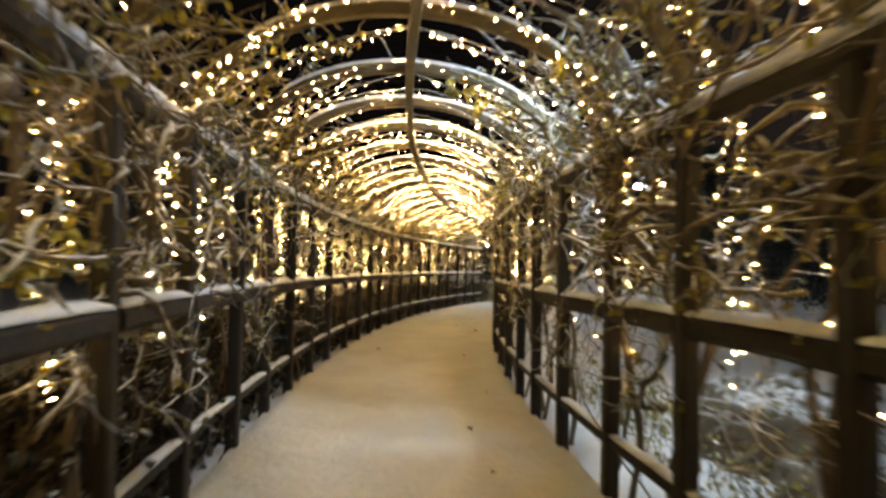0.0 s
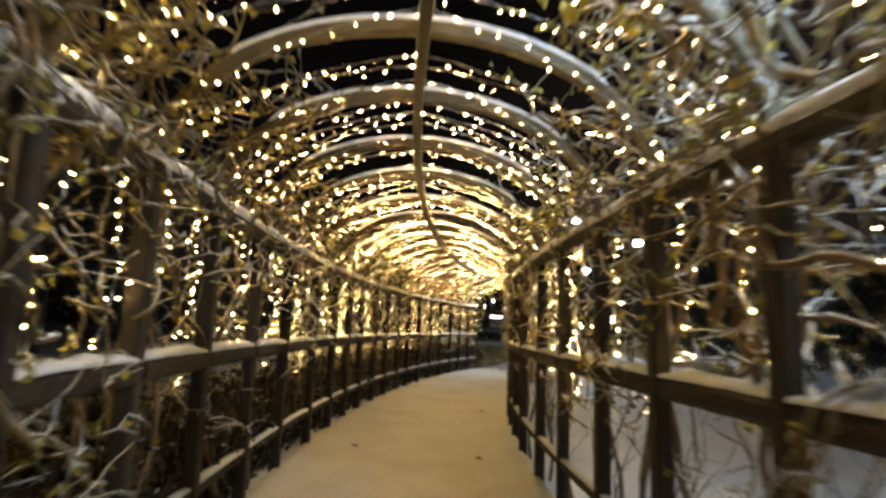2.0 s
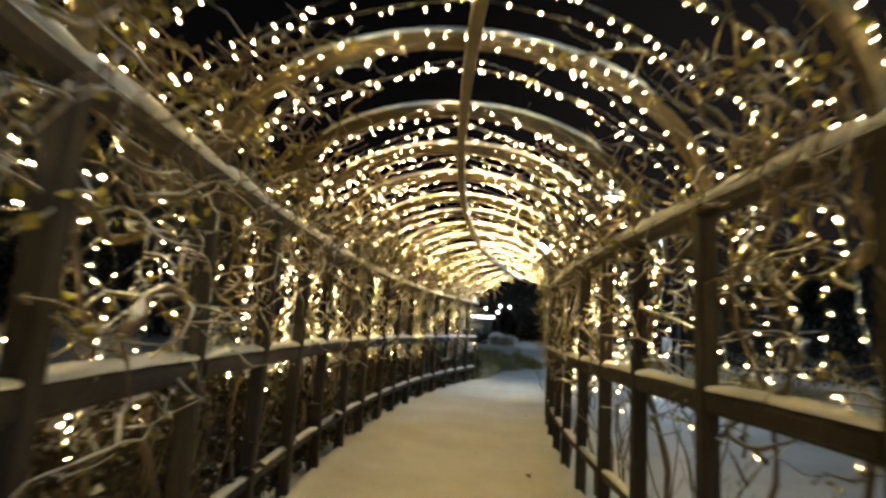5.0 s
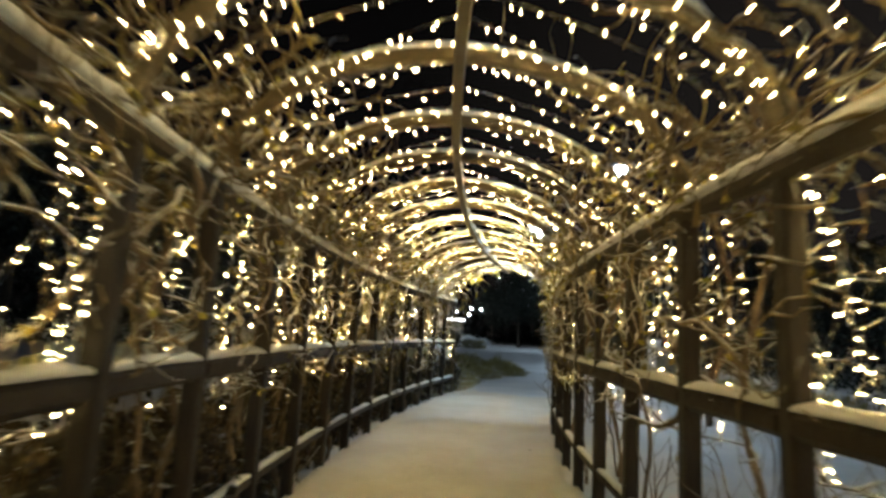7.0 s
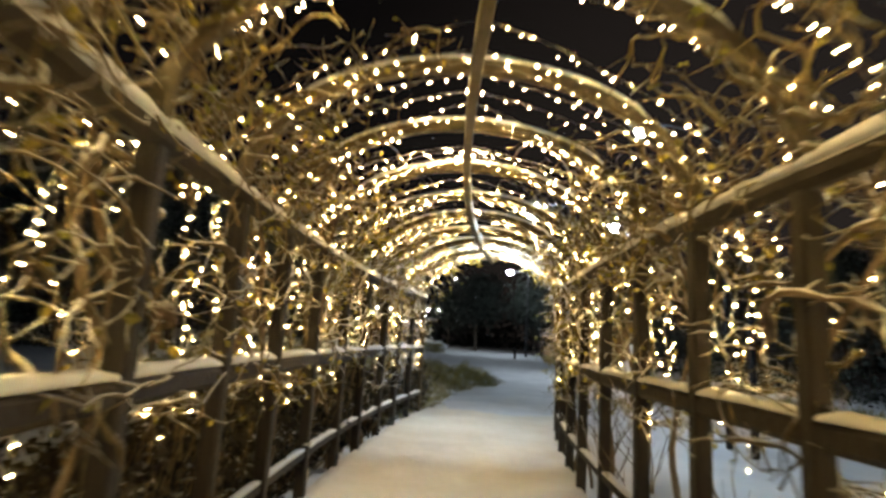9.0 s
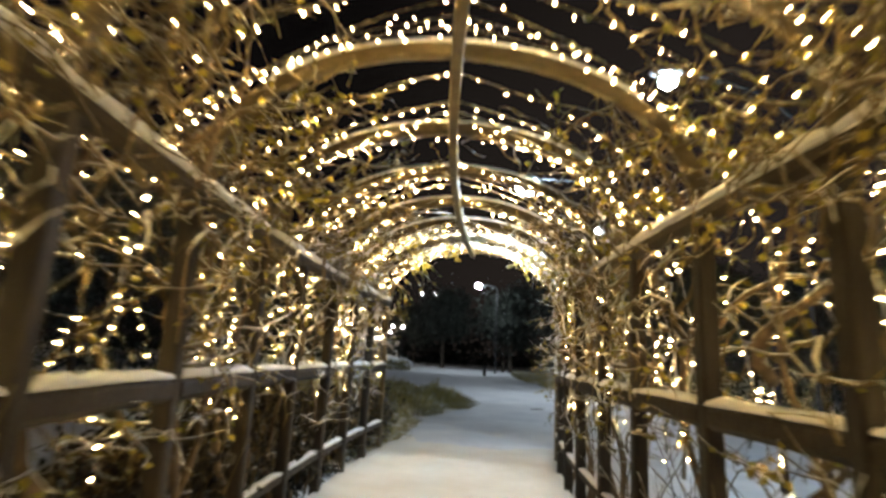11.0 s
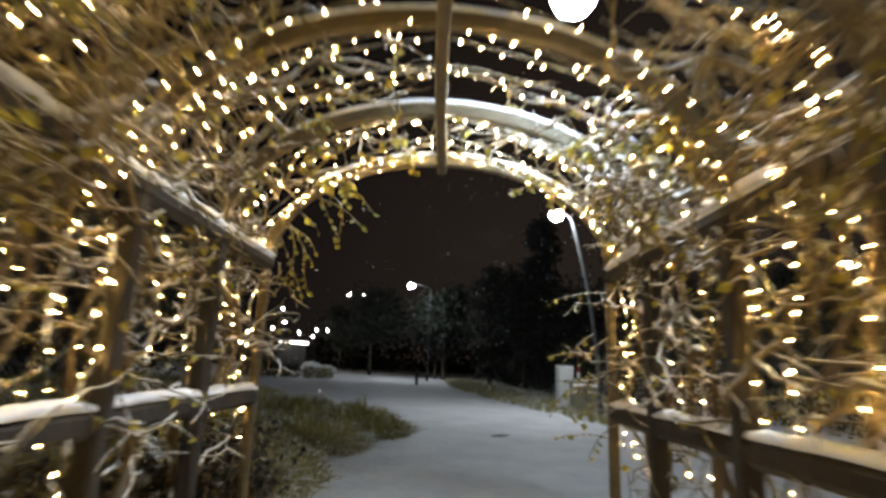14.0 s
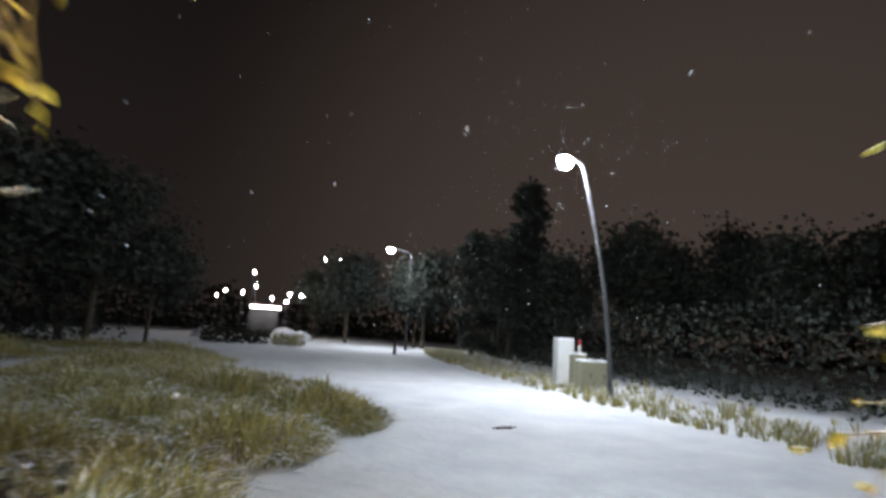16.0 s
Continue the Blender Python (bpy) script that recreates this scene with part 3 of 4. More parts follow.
def side_branch(side, z, back, out, dip):
    """A woody limb along the last bay that reaches past the end arch, with side twigs."""
    a, b = spot(END - back, side * (HALF + 0.06), z + rng.uniform(-0.1, 0.1)), spot(END + out, side * (HALF - 0.2), z - dip)
    ob = thing("vine_branch", a, "crooked snow-topped vine branch reaching past the end arch", "vine", "branches at the exit")
    n, pts, tw = 14, [], Soup()
    for i in range(n + 1):
        f = i / n
        pts.append(a.lerp(b, f) + Vector((rng.gauss(0, 0.02), rng.gauss(0, 0.02), 0.06 * math.sin(f * 5 + z * 9) + rng.gauss(0, 0.018))))
    so = Soup()
    so.tube(pts, [(0.012 - 0.008 * i / n) * rng.choice((0.85, 1.0, 1.25)) for i in range(n + 1)], 7)
    done("limb", so, BARK, ob, "", True)
    for i in range(3, n + 1):
        for j in range(1):
            d = ((b - a).normalized() * 0.6 + Vector((rng.gauss(0, 0.5), rng.gauss(0, 0.5), rng.gauss(0.05, 0.5)))).normalized()
            q = [pts[i]]
            for m in range(3):
                d = (d + Vector((rng.gauss(0, 0.3), rng.gauss(0, 0.3), rng.gauss(0, 0.3)))).normalized()
                q.append(q[-1] + d * rng.uniform(0.03, 0.07))
            tw.tube(q, [0.006, 0.005, 0.004, 0.0025], 5, False)
    done("branchwork", tw, TWIG, ob, "", True, "stuff")


for side, z, back, out, dip in ((-1, 1.95, 0.9, 0.04, 0.12), (-1, 1.74, 0.8, 0.1, 0.1), (-1, 1.56, 0.95, 0.06, 0.05), (-1, 1.40, 0.7, 0.1, -0.02), (1, 1.86, 0.6, 0.06, 0.06), (1, 1.60, 0.7, 0.12, 0.12), (1, 1.38, 0.8, 0.08, 0.03)):
    side_branch(side, z, back, out, dip)

for s, side, u in ((0.05, 1, ZS + 1.25), (0.2, 1, ZS + 1.0), (-1.1, 1, ZS + 0.72), (-2.1, -1, 1.5), (-3.2, -1, 1.2), (15.4, 1, ZS + 0.55), (15.9, 1, ZS + 0.8), (16.7, -1, ZS + 1.35), (16.2, -1, ZS + 1.0), (13.0, -1, ZS + 0.6), (17.05, -1, ZS + 0.9), (17.0, 1, ZS + 1.0), (2.5, 1, ZS + 0.5), (12.2, 1, ZS + 0.3)):
    ob = thing("leaf_spray", shell(s, u, 0, side), "small cluster of yellow-green leaves clinging to the vine", "leaves", "leaf sprays on the pergola")
    tw, lf = Soup(), Soup()
    for j in range(5):
        p = shell(s + rng.uniform(-0.15, 0.15), u + rng.uniform(-0.12, 0.12), rng.uniform(-0.04, 0.05), side)
        d = Vector((rng.gauss(0, 1), rng.gauss(0, 1), rng.gauss(-0.5, 0.4))).normalized()
        pts = [p]
        for i in range(4):
            d = (d + Vector((rng.gauss(0, 0.3), rng.gauss(0, 0.3), -0.12))).normalized()
            pts.append(pts[-1] + d * 0.05)
            for q in range(2):
                w = Vector((rng.gauss(0, 1), rng.gauss(0, 1), rng.gauss(-0.9, 0.5))).normalized()
                lf.leaf(pts[-1], w, w.cross(Vector((rng.gauss(0, 1), rng.gauss(0, 1), 0.3))).normalized(), rng.uniform(0.045, 0.085))
        tw.tube(pts, [0.005, 0.0045, 0.004, 0.003, 0.002], 4, False)
    done("branchwork", tw, TWIG, ob, "", True, "stuff")
    done("foliage", lf, LEAF, ob, "", False, "stuff")

# ---- plants beside the tunnel ----
def tuft(so, p, h, spread, count, width):
    for i in range(count):
        a, k = rng.uniform(0, 6.283), rng.uniform(0.2, 1) * spread
        way = Vector((math.cos(a), math.sin(a), 0))
        b = p + way * rng.uniform(0, spread * 0.4)
        hh = h * rng.uniform(0.55, 1.1)
        so.blade(b, b + way * k + UP * hh, way.cross(UP) * width * rng.uniform(0.6, 1.2), way * (-0.15 * k) + UP * hh * 0.12)


def hedge(name, stretch, n0, n1, h, label, count, mat, leaf=(0.05, 0.10)):
    """A low mass of dead stems and small leaves along one side of the tunnel."""
    ob = thing(name, spot(sum(stretch) / 2, (n0 + n1) / 2, 0), label, "hedge")
    tw, lf = Soup(), Soup()
    for i in range(count):
        s, n = rng.uniform(*stretch), rng.uniform(n0, n1)
        p = quick(s, n, -0.05)
        top = h * (0.75 + 0.35 * noise.noise((s * 0.8, n, 4))) * rng.uniform(0.4, 1.05)
        lean = Vector((rng.gauss(0, 0.12), rng.gauss(0, 0.12), 0))
        pts = [p, p + UP * top * 0.5 + lean * 0.6, p + UP * top + lean]
        if i % 3 == 0:
            tw.tube(pts, [0.006, 0.005, 0.003], 3, False)
        for j in range(5):
            w = Vector((rng.gauss(0, 1), rng.gauss(0, 1), rng.gauss(0.2, 0.7))).normalized()
            q = pts[0].lerp(pts[2], rng.uniform(0.1, 1)) + Vector((rng.gauss(0, 0.05), rng.gauss(0, 0.05), 0))
            lf.leaf(q, w, w.cross(Vector((rng.gauss(0, 1), rng.gauss(0, 1), rng.gauss(0, 1)))).normalized(), rng.uniform(*leaf))
    done("stemwork", tw, TWIG, ob, "", False, "stuff")
    done("foliage", lf, mat, ob, "", False, "stuff")


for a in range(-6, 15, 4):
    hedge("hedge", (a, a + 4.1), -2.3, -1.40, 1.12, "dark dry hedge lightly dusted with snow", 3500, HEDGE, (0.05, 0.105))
hedge("hedge", (-4.4, 2.1), 1.75, 2.6, 0.55, "sparse dry garden shrubs in the snow", 480, LEAF, (0.03, 0.06))

# thin bare saplings on the open side
for i in range(27):
    s = -3.4 + i * 0.78 + rng.uniform(-0.25, 0.25)
    p = quick(s, rng.uniform(1.42, 2.1), -0.05)
    ob = thing("bare_shrub", p, "thin bare shrub standing in deep snow", "shrub", "bare shrubs beside the tunnel")
    for j in range(rng.randint(2, 4)):
        so = Soup()
        d = Vector((rng.gauss(0, 0.25), rng.gauss(0, 0.25), 1)).normalized()
        q, pts = p.copy(), [p]
        for m in range(rng.randint(6, 10)):
            d = (d + Vector((rng.gauss(0, 0.16), rng.gauss(0, 0.16), 0.05))).normalized()
            q = q + d * 0.11
            pts.append(q)
        r = rng.uniform(0.006, 0.012)
        so.tube(pts, [r * (1 - 0.6 * m / (len(pts) - 1)) for m in range(len(pts))], 5)
        for m in range(2, len(pts), 2):
            e = (d + Vector((rng.gauss(0, 0.8), rng.gauss(0, 0.8), 0.3))).normalized()
            so.tube([pts[m], pts[m] + e * 0.12, pts[m] + e * 0.2 + UP * 0.05], [0.004, 0.003, 0.002], 4, False)
        done("stem", so, BARK, ob, "", True)

# rocks with snow shelves beside the entrance
for s, n, sx, h in ((-0.3, 3.0, 0.7, 0.5), (0.6, 3.3, 0.6, 0.4), (-1.2, 2.7, 0.5, 0.28)):
    so = Soup()
    c = spot(s, n, 0)
    for i in range(17):
        w = math.pi * i / 16
        for j in range(28):
            a = 2 * math.pi * j / 28
            v = Vector((math.sin(w) * math.cos(a), math.sin(w) * math.sin(a), math.cos(w)))
            f = 1 + 0.35 * noise.noise(v * 1.6 + Vector((s, n, 0))) + 0.16 * noise.noise(v * 4) + 0.07 * noise.noise(v * 11)
            z = v.z * h * f
            z = round(z / 0.13) * 0.13 * 0.35 + z * 0.65
            so.v.append(c + Vector((v.x * sx * f, v.y * sx * 0.8 * f, z + 0.05)))
    for i in range(16):
        for j in range(28):
            a0, a1 = i * 28 + j, i * 28 + (j + 1) % 28
            so.f.append((a0, a0 + 28, a1 + 28, a1))
    tagged(new("garden_rock", mesh("garden_rock", [v - c for v in so.v], so.f, ROCK, True)), "layered brown garden rock capped with snow", "rock", "garden rocks").location = c

# tussock bed at the exit
def tussock(x, y, r, h, count):
    p = Vector((x, y, -0.04))
    heart, skirt = Soup(), Soup()
    for i in range(count):
        a, k = rng.uniform(0, 6.283), math.sqrt(rng.random())
        q = p + Vector((math.cos(a) * r * k, math.sin(a) * r * k, 0))
        lift = h * (1 - k * k * 0.75) * (0.8 + 0.4 * noise.noise((q.x * 2.2, q.y * 2.2, 1)))
        way = Vector((math.cos(a) * k + rng.gauss(0, 0.5), math.sin(a) * k + rng.gauss(0, 0.5), 0))
        b = q + UP * lift * rng.uniform(0.0, 0.62)
        (heart if k < 0.62 else skirt).blade(b, b + way * rng.uniform(0.08, 0.24) + UP * lift * rng.uniform(0.25, 0.5), Vector((rng.gauss(0, 1), rng.gauss(0, 1), rng.gauss(0, 0.4))).normalized() * rng.uniform(0.006, 0.013), way * -0.03 + UP * 0.05)
    ob = thing("grass_tussock", p, "bushy olive grass tussock dusted with snow", "grass", "tussocks by the road")
    done("turf", heart, GRASS, ob, "", False, "stuff")
    done("fringe", skirt, GRASS, ob, "low drooping outer blades", False, "stuff")


for x, y, r, h in ((3.5, 27.6, 1.15, 1.02), (2.3, 26.0, 1.1, 0.85), (1.3, 24.4, 1.0, 0.7), (0.2, 25.6, 1.2, 0.75), (1.2, 27.4, 1.3, 0.8), (2.5, 29.2, 1.2, 1.05), (-1.2, 26.9, 1.4, 0.8), (-2.9, 25.6, 1.4, 0.75), (0.3, 29.8, 1.5, 0.8), (-2.2, 29.0, 1.6, 0.8), (0.3, 22.9, 0.8, 0.55), (-1.4, 23.6, 1.1, 0.65), (3.6, 30.6, 1.0, 0.75), (-4.6, 27.8, 1.6, 0.8), (1.8, 31.6, 1.3, 0.8)):
    tussock(x - 0.25, y, r, h * 0.86, int(3400 * r * r))

for s, n, r, h in ((15.5, -1.95, 0.6, 0.8), (16.3, -2.0, 0.65, 0.85), (17.1, -2.1, 0.75, 0.8), (17.9, -1.9, 0.7, 0.7), (18.7, -2.1, 0.8, 0.75), (16.8, -3.1, 0.9, 0.8), (18.2, -3.2, 0.9, 0.8), (19.6, -2.2, 0.8, 0.7), (15.6, -3.2, 0.9, 0.8)):
    p = spot(s, n, 0)
    tussock(p.x, p.y, r, h, int(2600 * r * r))
for i in range(22):
    tussock(-6.5 + rng.random() * 8.2 - 0.08 * (i - 11), 32.5 + i * 0.75 + rng.uniform(-1, 1), rng.uniform(1.2, 1.9), rng.uniform(0.45, 0.8), 1500)

verge = Soup()
for i in range(1250):
    f = rng.random() ** 1.3
    y = 21 + f * 44
    x = 10.1 + 0.06 * (y - 24) + 0.0045 * (y - 24) ** 2 + abs(rng.gauss(0, 1)) * (1.5 + f)
    tuft(verge, Vector((x, y, -0.04)), rng.uniform(0.12, 0.42), 0.25, 12, 0.012)
vg = thing("verge_grass", (11.5, 33, 0), "rough dry roadside grass poking through snow", "grass", kind="stuff")
done("turf", verge, GRASS, vg, "", False, "stuff")

# ---- cabinets by the road ----
def cabinet(x, y, turn, w, d, h, mat, label, door_count):
    ob = thing("utility_cabinet", (x, y, 0), label, "utility cabinet", "roadside cabinets")
    ob.rotation_euler[2] = radians(turn)

    def box(name, x0, x1, y0, y1, z0, z1, m, parent, lab=""):
        b = bmesh.new()
        bmesh.ops.create_cube(b, size=1, matrix=Matrix.Translation(((x0 + x1) / 2, (y0 + y1) / 2, (z0 + z1) / 2)) @ Matrix.Diagonal((x1 - x0, y1 - y0, z1 - z0, 1)))
        bmesh.ops.bevel(b, geom=b.edges[:], offset=min(0.015, (y1 - y0) * 0.3), segments=1, affect="EDGES")
        me = bpy.data.meshes.new(name)
        b.to_mesh(me)
        b.free()
        me.materials.append(m)
        o = new(name, me)
        o.parent = parent
        return tagged(o, lab)

    box("plinth", -w / 2 + 0.02, w / 2 - 0.02, -d / 2 + 0.02, d / 2 - 0.02, -0.08, 0.1, HOUSING, ob)
    box("body", -w / 2, w / 2, -d / 2, d / 2, 0.1, h, mat, ob)
    box("snow_cap", -w / 2, w / 2, -d / 2, d / 2, h + 0.004, h + 0.07, SNOW, ob, "slab of fresh snow")
    for i in range(door_count):
        a, b = -w / 2 + 0.03 + i * w / door_count, -w / 2 - 0.03 + (i + 1) * w / door_count
        dr = box("door", a, b, -d / 2 - 0.018, -d / 2 - 0.002, 0.16, h - 0.06, mat, ob)
        box("handle", b - 0.09, b - 0.05, -d / 2 - 0.045, -d / 2 - 0.02, h * 0.5, h * 0.5 + 0.14, HOUSING, dr, "small dark handle")


cabinet(12.5, 34.0, -18, 0.55, 0.5, 1.5, BOX_WHITE, "tall pale grey utility cabinet in the snow", 1)
cabinet(12.55, 33.3, -18, 0.45, 0.35, 1.05, BOX_OLIVE, "narrow olive utility cabinet in the snow", 1)
cabinet(12.1, 32.1, -18, 0.8, 0.45, 0.9, BOX_OLIVE, "low olive utility cabinet beside the lamp", 2)

post_ob = thing("marker_post", (12.95, 33.75, 0), "thin pale marker post with a red cap", "marker post")
so = Soup()
so.tube([Vector((12.95, 33.75, -0.1)), Vector((12.95, 33.75, 1.36))], [0.05, 0.05], 10)
done("shaft", so, BOX_WHITE, post_ob)
so = Soup()
so.tube([Vector((12.95, 33.75, 1.362)), Vector((12.95, 33.75, 1.5)), Vector((12.95, 33.75, 1.55))], [0.056, 0.056, 0.02], 10)
done("cap", so, RED, post_ob, "red plastic cap")

twig = Soup()
for i in range(5):
    p, d = Vector((5.9 + 0.05 * i, 26.75 + rng.uniform(-0.03, 0.03), 0.03)), Vector((1, rng.gauss(0, 0.4), rng.uniform(0, 0.25))).normalized()
    twig.tube([p, p + d * 0.12, p + d * 0.2 + UP * 0.02], [0.012, 0.009, 0.004], 5)
tagged(new("fallen_twig", mesh("fallen_twig", [v - Vector((5.99, 26.75, 0)) for v in twig.v], twig.f, TRUNK)), "small dark fallen twig lying on snow", "twig").location = (5.99, 26.75, 0)

# ---- trees ----
def tree(name, kind, height, wide, seed):
    """Trunk with limbs and a crown of many small uneven sprays."""
    r = random.Random(seed)
    ob = thing(name, (0, 0, 0), "tall dark leafy tree against the night sky" if kind == "broad" else "dark pointed conifer against the night sky", "tree", "trees round the road")
    so, cr = Soup(), Soup()
    top = height * (0.7 if kind == "broad" else 0.97)
    so.tube([Vector((0, 0, -0.2)), Vector((0.08, 0, top * 0.35)), Vector((-0.05, 0.1, top * 0.7)), Vector((0, 0, top))], [height * 0.02, height * 0.015, height * 0.01, 0.02], 8)
    limbs = []
    for i in range(34 if kind != "broad" else 22):
        f = r.uniform(0.1, 0.95)
        a = r.uniform(0, 6.283)
        if kind == "broad":
            z, reach = height * (0.25 + 0.45 * f), wide * r.uniform(0.5, 1.0) * math.sin(math.pi * (0.25 + 0.65 * f))
            tip = Vector((math.cos(a) * reach, math.sin(a) * reach, z + height * r.uniform(0.08, 0.3)))
        else:
            z, reach = height * f, wide * (1 - f) * r.uniform(0.7, 1.1) + 0.2
            tip = Vector((math.cos(a) * reach, math.sin(a) * reach, z - reach * 0.25))
        so.tube([Vector((0, 0, z)), Vector((tip.x * 0.5, tip.y * 0.5, (z + tip.z) / 2 + 0.1)), tip], [0.07, 0.045, 0.015], 5, False)
        limbs.append((Vector((0, 0, z)), tip))
    for i in range(5400):
        a, b = r.choice(limbs)
        q = a.lerp(b, r.uniform(0.25, 1.08))
        sp = wide * (0.17 if kind == "broad" else 0.10)
        q = q + Vector((r.gauss(0, sp), r.gauss(0, sp), r.gauss(0, sp * 0.8)))
        w = Vector((r.gauss(0, 1), r.gauss(0, 1), r.gauss(-0.3, 0.6))).normalized()
        cr.leaf(q, w, w.cross(Vector((r.gauss(0, 1), r.gauss(0, 1), r.gauss(0, 1)))).normalized(), r.uniform(0.2, 0.44))
    done("trunk", so, TRUNK, ob)
    done("crown", cr, NEEDLE, ob, "", False, "stuff")
    return ob


protos = [tree("broad_tree", "broad", 9.5, 3.6, 1), tree("broad_tree", "broad", 8.0, 3.2, 2), tree("conifer", "conifer", 11, 2.6, 3)]
spots = [(21, 57.5, 2, 1.0), (22, 55, 0, 1.05), (25.5, 57, 2, 1.4), (23, 48, 0, 0.9), (27, 46, 1, 1.15), (31, 49, 0, 1.05), (30, 41, 1, 1.0), (35, 44, 0, 1.1), (20.5, 51, 1, 0.8), (20.5, 69, 1, 0.9), (21, 68, 0, 1.2), (15.5, 76, 0, 1.1), (27, 35, 0, 0.85), (33, 35, 1, 1.1), (38, 37, 0, 1.1), (26, 63, 0, 1.3), (29, 29, 0, 0.9), (36, 28, 1, 1.2), (13.5, 84, 1, 1.0),
         (-3.0, 47, 0, 0.95), (-6.0, 44, 1, 1.15), (-9.5, 41, 0, 1.05), (-5, 52, 2, 0.95), (-13, 37, 1, 1.2), (-12, 46, 0, 1.25), (-16, 31, 0, 1.1), (-8, 34, 1, 0.85), (-17, 40, 2, 1.2), (-1.2, 53, 1, 0.8), (-14, 20, 1, 1.1), (-15, 8, 0, 1.0), (16, 4, 1, 1.0), (19, 14, 0, 1.0), (23, 22, 1, 0.95)]
for i, (x, y, q, k) in enumerate(spots):
    ob = copy_thing(protos[q], pose(x, y, 0, 0, 0, (i * 77) % 360))
    ob.scale = (k, k, k * (0.92 + 0.16 * ((i * 37) % 10) / 10))
protos[0].location, protos[1].location, protos[2].location = (-22, 48, 0), (40, 55, 0), (44, 30, 0)

# undergrowth below the trees on the far side of the road
under = Soup()
for i in range(20000):
    f = rng.random()
    y = 22 + f * 60
    x = 15.2 + 0.06 * (y - 24) + 0.0045 * (y - 24) ** 2 + rng.random() * 5
    if i % 3 == 0:
        x, y = -3.5 - f * 16 + rng.gauss(0, 1.2), 50 - f * 20 + rng.gauss(0, 1.2)
    w = Vector((rng.gauss(0, 1), rng.gauss(0, 1), rng.gauss(0.3, 0.6))).normalized()
    under.leaf(Vector((x, y, rng.random() ** 1.6 * 3.0)), w, w.cross(Vector((rng.gauss(0, 1), rng.gauss(0, 1), rng.gauss(0, 1)))).normalized(), rng.uniform(0.1, 0.26))
ug = thing("undergrowth", (17, 45, 0), "dark tangled undergrowth below roadside trees", "undergrowth", kind="stuff")
done("foliage", under, NEEDLE, ug, "", False, "stuff")

# woods that close the place all round
woods = Soup()
for i in range(36000):
    a = rng.uniform(0, 6.283)
    r = rng.uniform(92, 112)
    x, y = 4 + r * math.cos(a), 20 + r * math.sin(a)
    top = 7.5 + 4.5 * noise.noise((math.cos(a) * 9, math.sin(a) * 9, 0)) + 2.0 * noise.noise((math.cos(a) * 40, math.sin(a) * 40, 3))
    if 8 < x < 30 and y > 80:
        top *= 0.6
    w = Vector((rng.gauss(0, 1), rng.gauss(0, 1), rng.gauss(0.2, 0.6))).normalized()
    woods.leaf(Vector((x, y, rng.random() ** 1.4 * top)), w, w.cross(Vector((rng.gauss(0, 1), rng.gauss(0, 1), rng.gauss(0, 1)))).normalized(), rng.uniform(0.6, 1.5))
fw = thing("far_woods", (4, 120, 0), "dark distant woods all round the open ground", "woods", kind="stuff")
done("foliage", woods, NEEDLE, fw, "", False, "stuff")

# ---- far end of the road ----
far = Soup()
for i in range(1500):
    x, y = rng.uniform(1.6, 6.0), rng.uniform(58.5, 62)
    w = Vector((rng.gauss(0, 1), rng.gauss(0, 1), rng.gauss(0.2, 0.6))).normalized()
    far.leaf(Vector((x, y, rng.uniform(0, 0.95))), w, w.cross(Vector((rng.gauss(0, 1), rng.gauss(0, 1), rng.gauss(0, 1)))).normalized(), rng.uniform(0.12, 0.3))
fh = thing("clipped_hedge", (3.8, 60, 0), "low clipped dark hedge beside the far road", "hedge")
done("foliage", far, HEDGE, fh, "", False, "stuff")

far = Soup()
for i in range(900):
    x, y = rng.uniform(6.2, 8.3), rng.uniform(58.0, 60.5)
    w = Vector((rng.gauss(0, 1), rng.gauss(0, 1), rng.gauss(0.2, 0.6))).normalized()
    far.leaf(Vector((x, y, rng.uniform(0, 0.75))), w, w.cross(Vector((rng.gauss(0, 1), rng.gauss(0, 1), rng.gauss(0, 1)))).normalized(), rng.uniform(0.1, 0.24))
fh = thing("clipped_hedge", (7.2, 59.2, 0), "low olive hedge dusted with snow beside the far road", "hedge")
done("foliage", far, GRASS, fh, "", False, "stuff")

for x, y, z in ((5.9, 78.8, 6.7), (5.0, 78.9, 4.5), (3.3, 79, 4.6), (6.3, 80, 5.3), (10.2, 82, 4.8), (10.9, 78.2, 4.6), (9.6, 80, 3.9), (16.2, 87.4, 3.8), (15.3, 90, 10.2), (17.3, 90, 10.4), (2.6, 84, 4.2), (8.9, 88, 4.6)):
    ob = thing("far_lamp", (x, y, 0), "tiny distant street lamp shining white", "street lamp", "far street lamps")
    so = Soup()
    so.tube([Vector((x, y, 0)), Vector((x, y, z))], [0.05, 0.03], 6)
    done("pole", so, DARK, ob)
    so = Soup()
    so.tube([Vector((x - 0.02, y - 0.25, z - 0.14)), Vector((x, y - 0.25, z - 0.06)), Vector((x, y - 0.25, z + 0.06)), Vector((x, y - 0.25, z + 0.12))], [0.035, 0.08, 0.08, 0.04], 8)
    done("lens", so, FAR_LENS, ob, "glowing white lens")

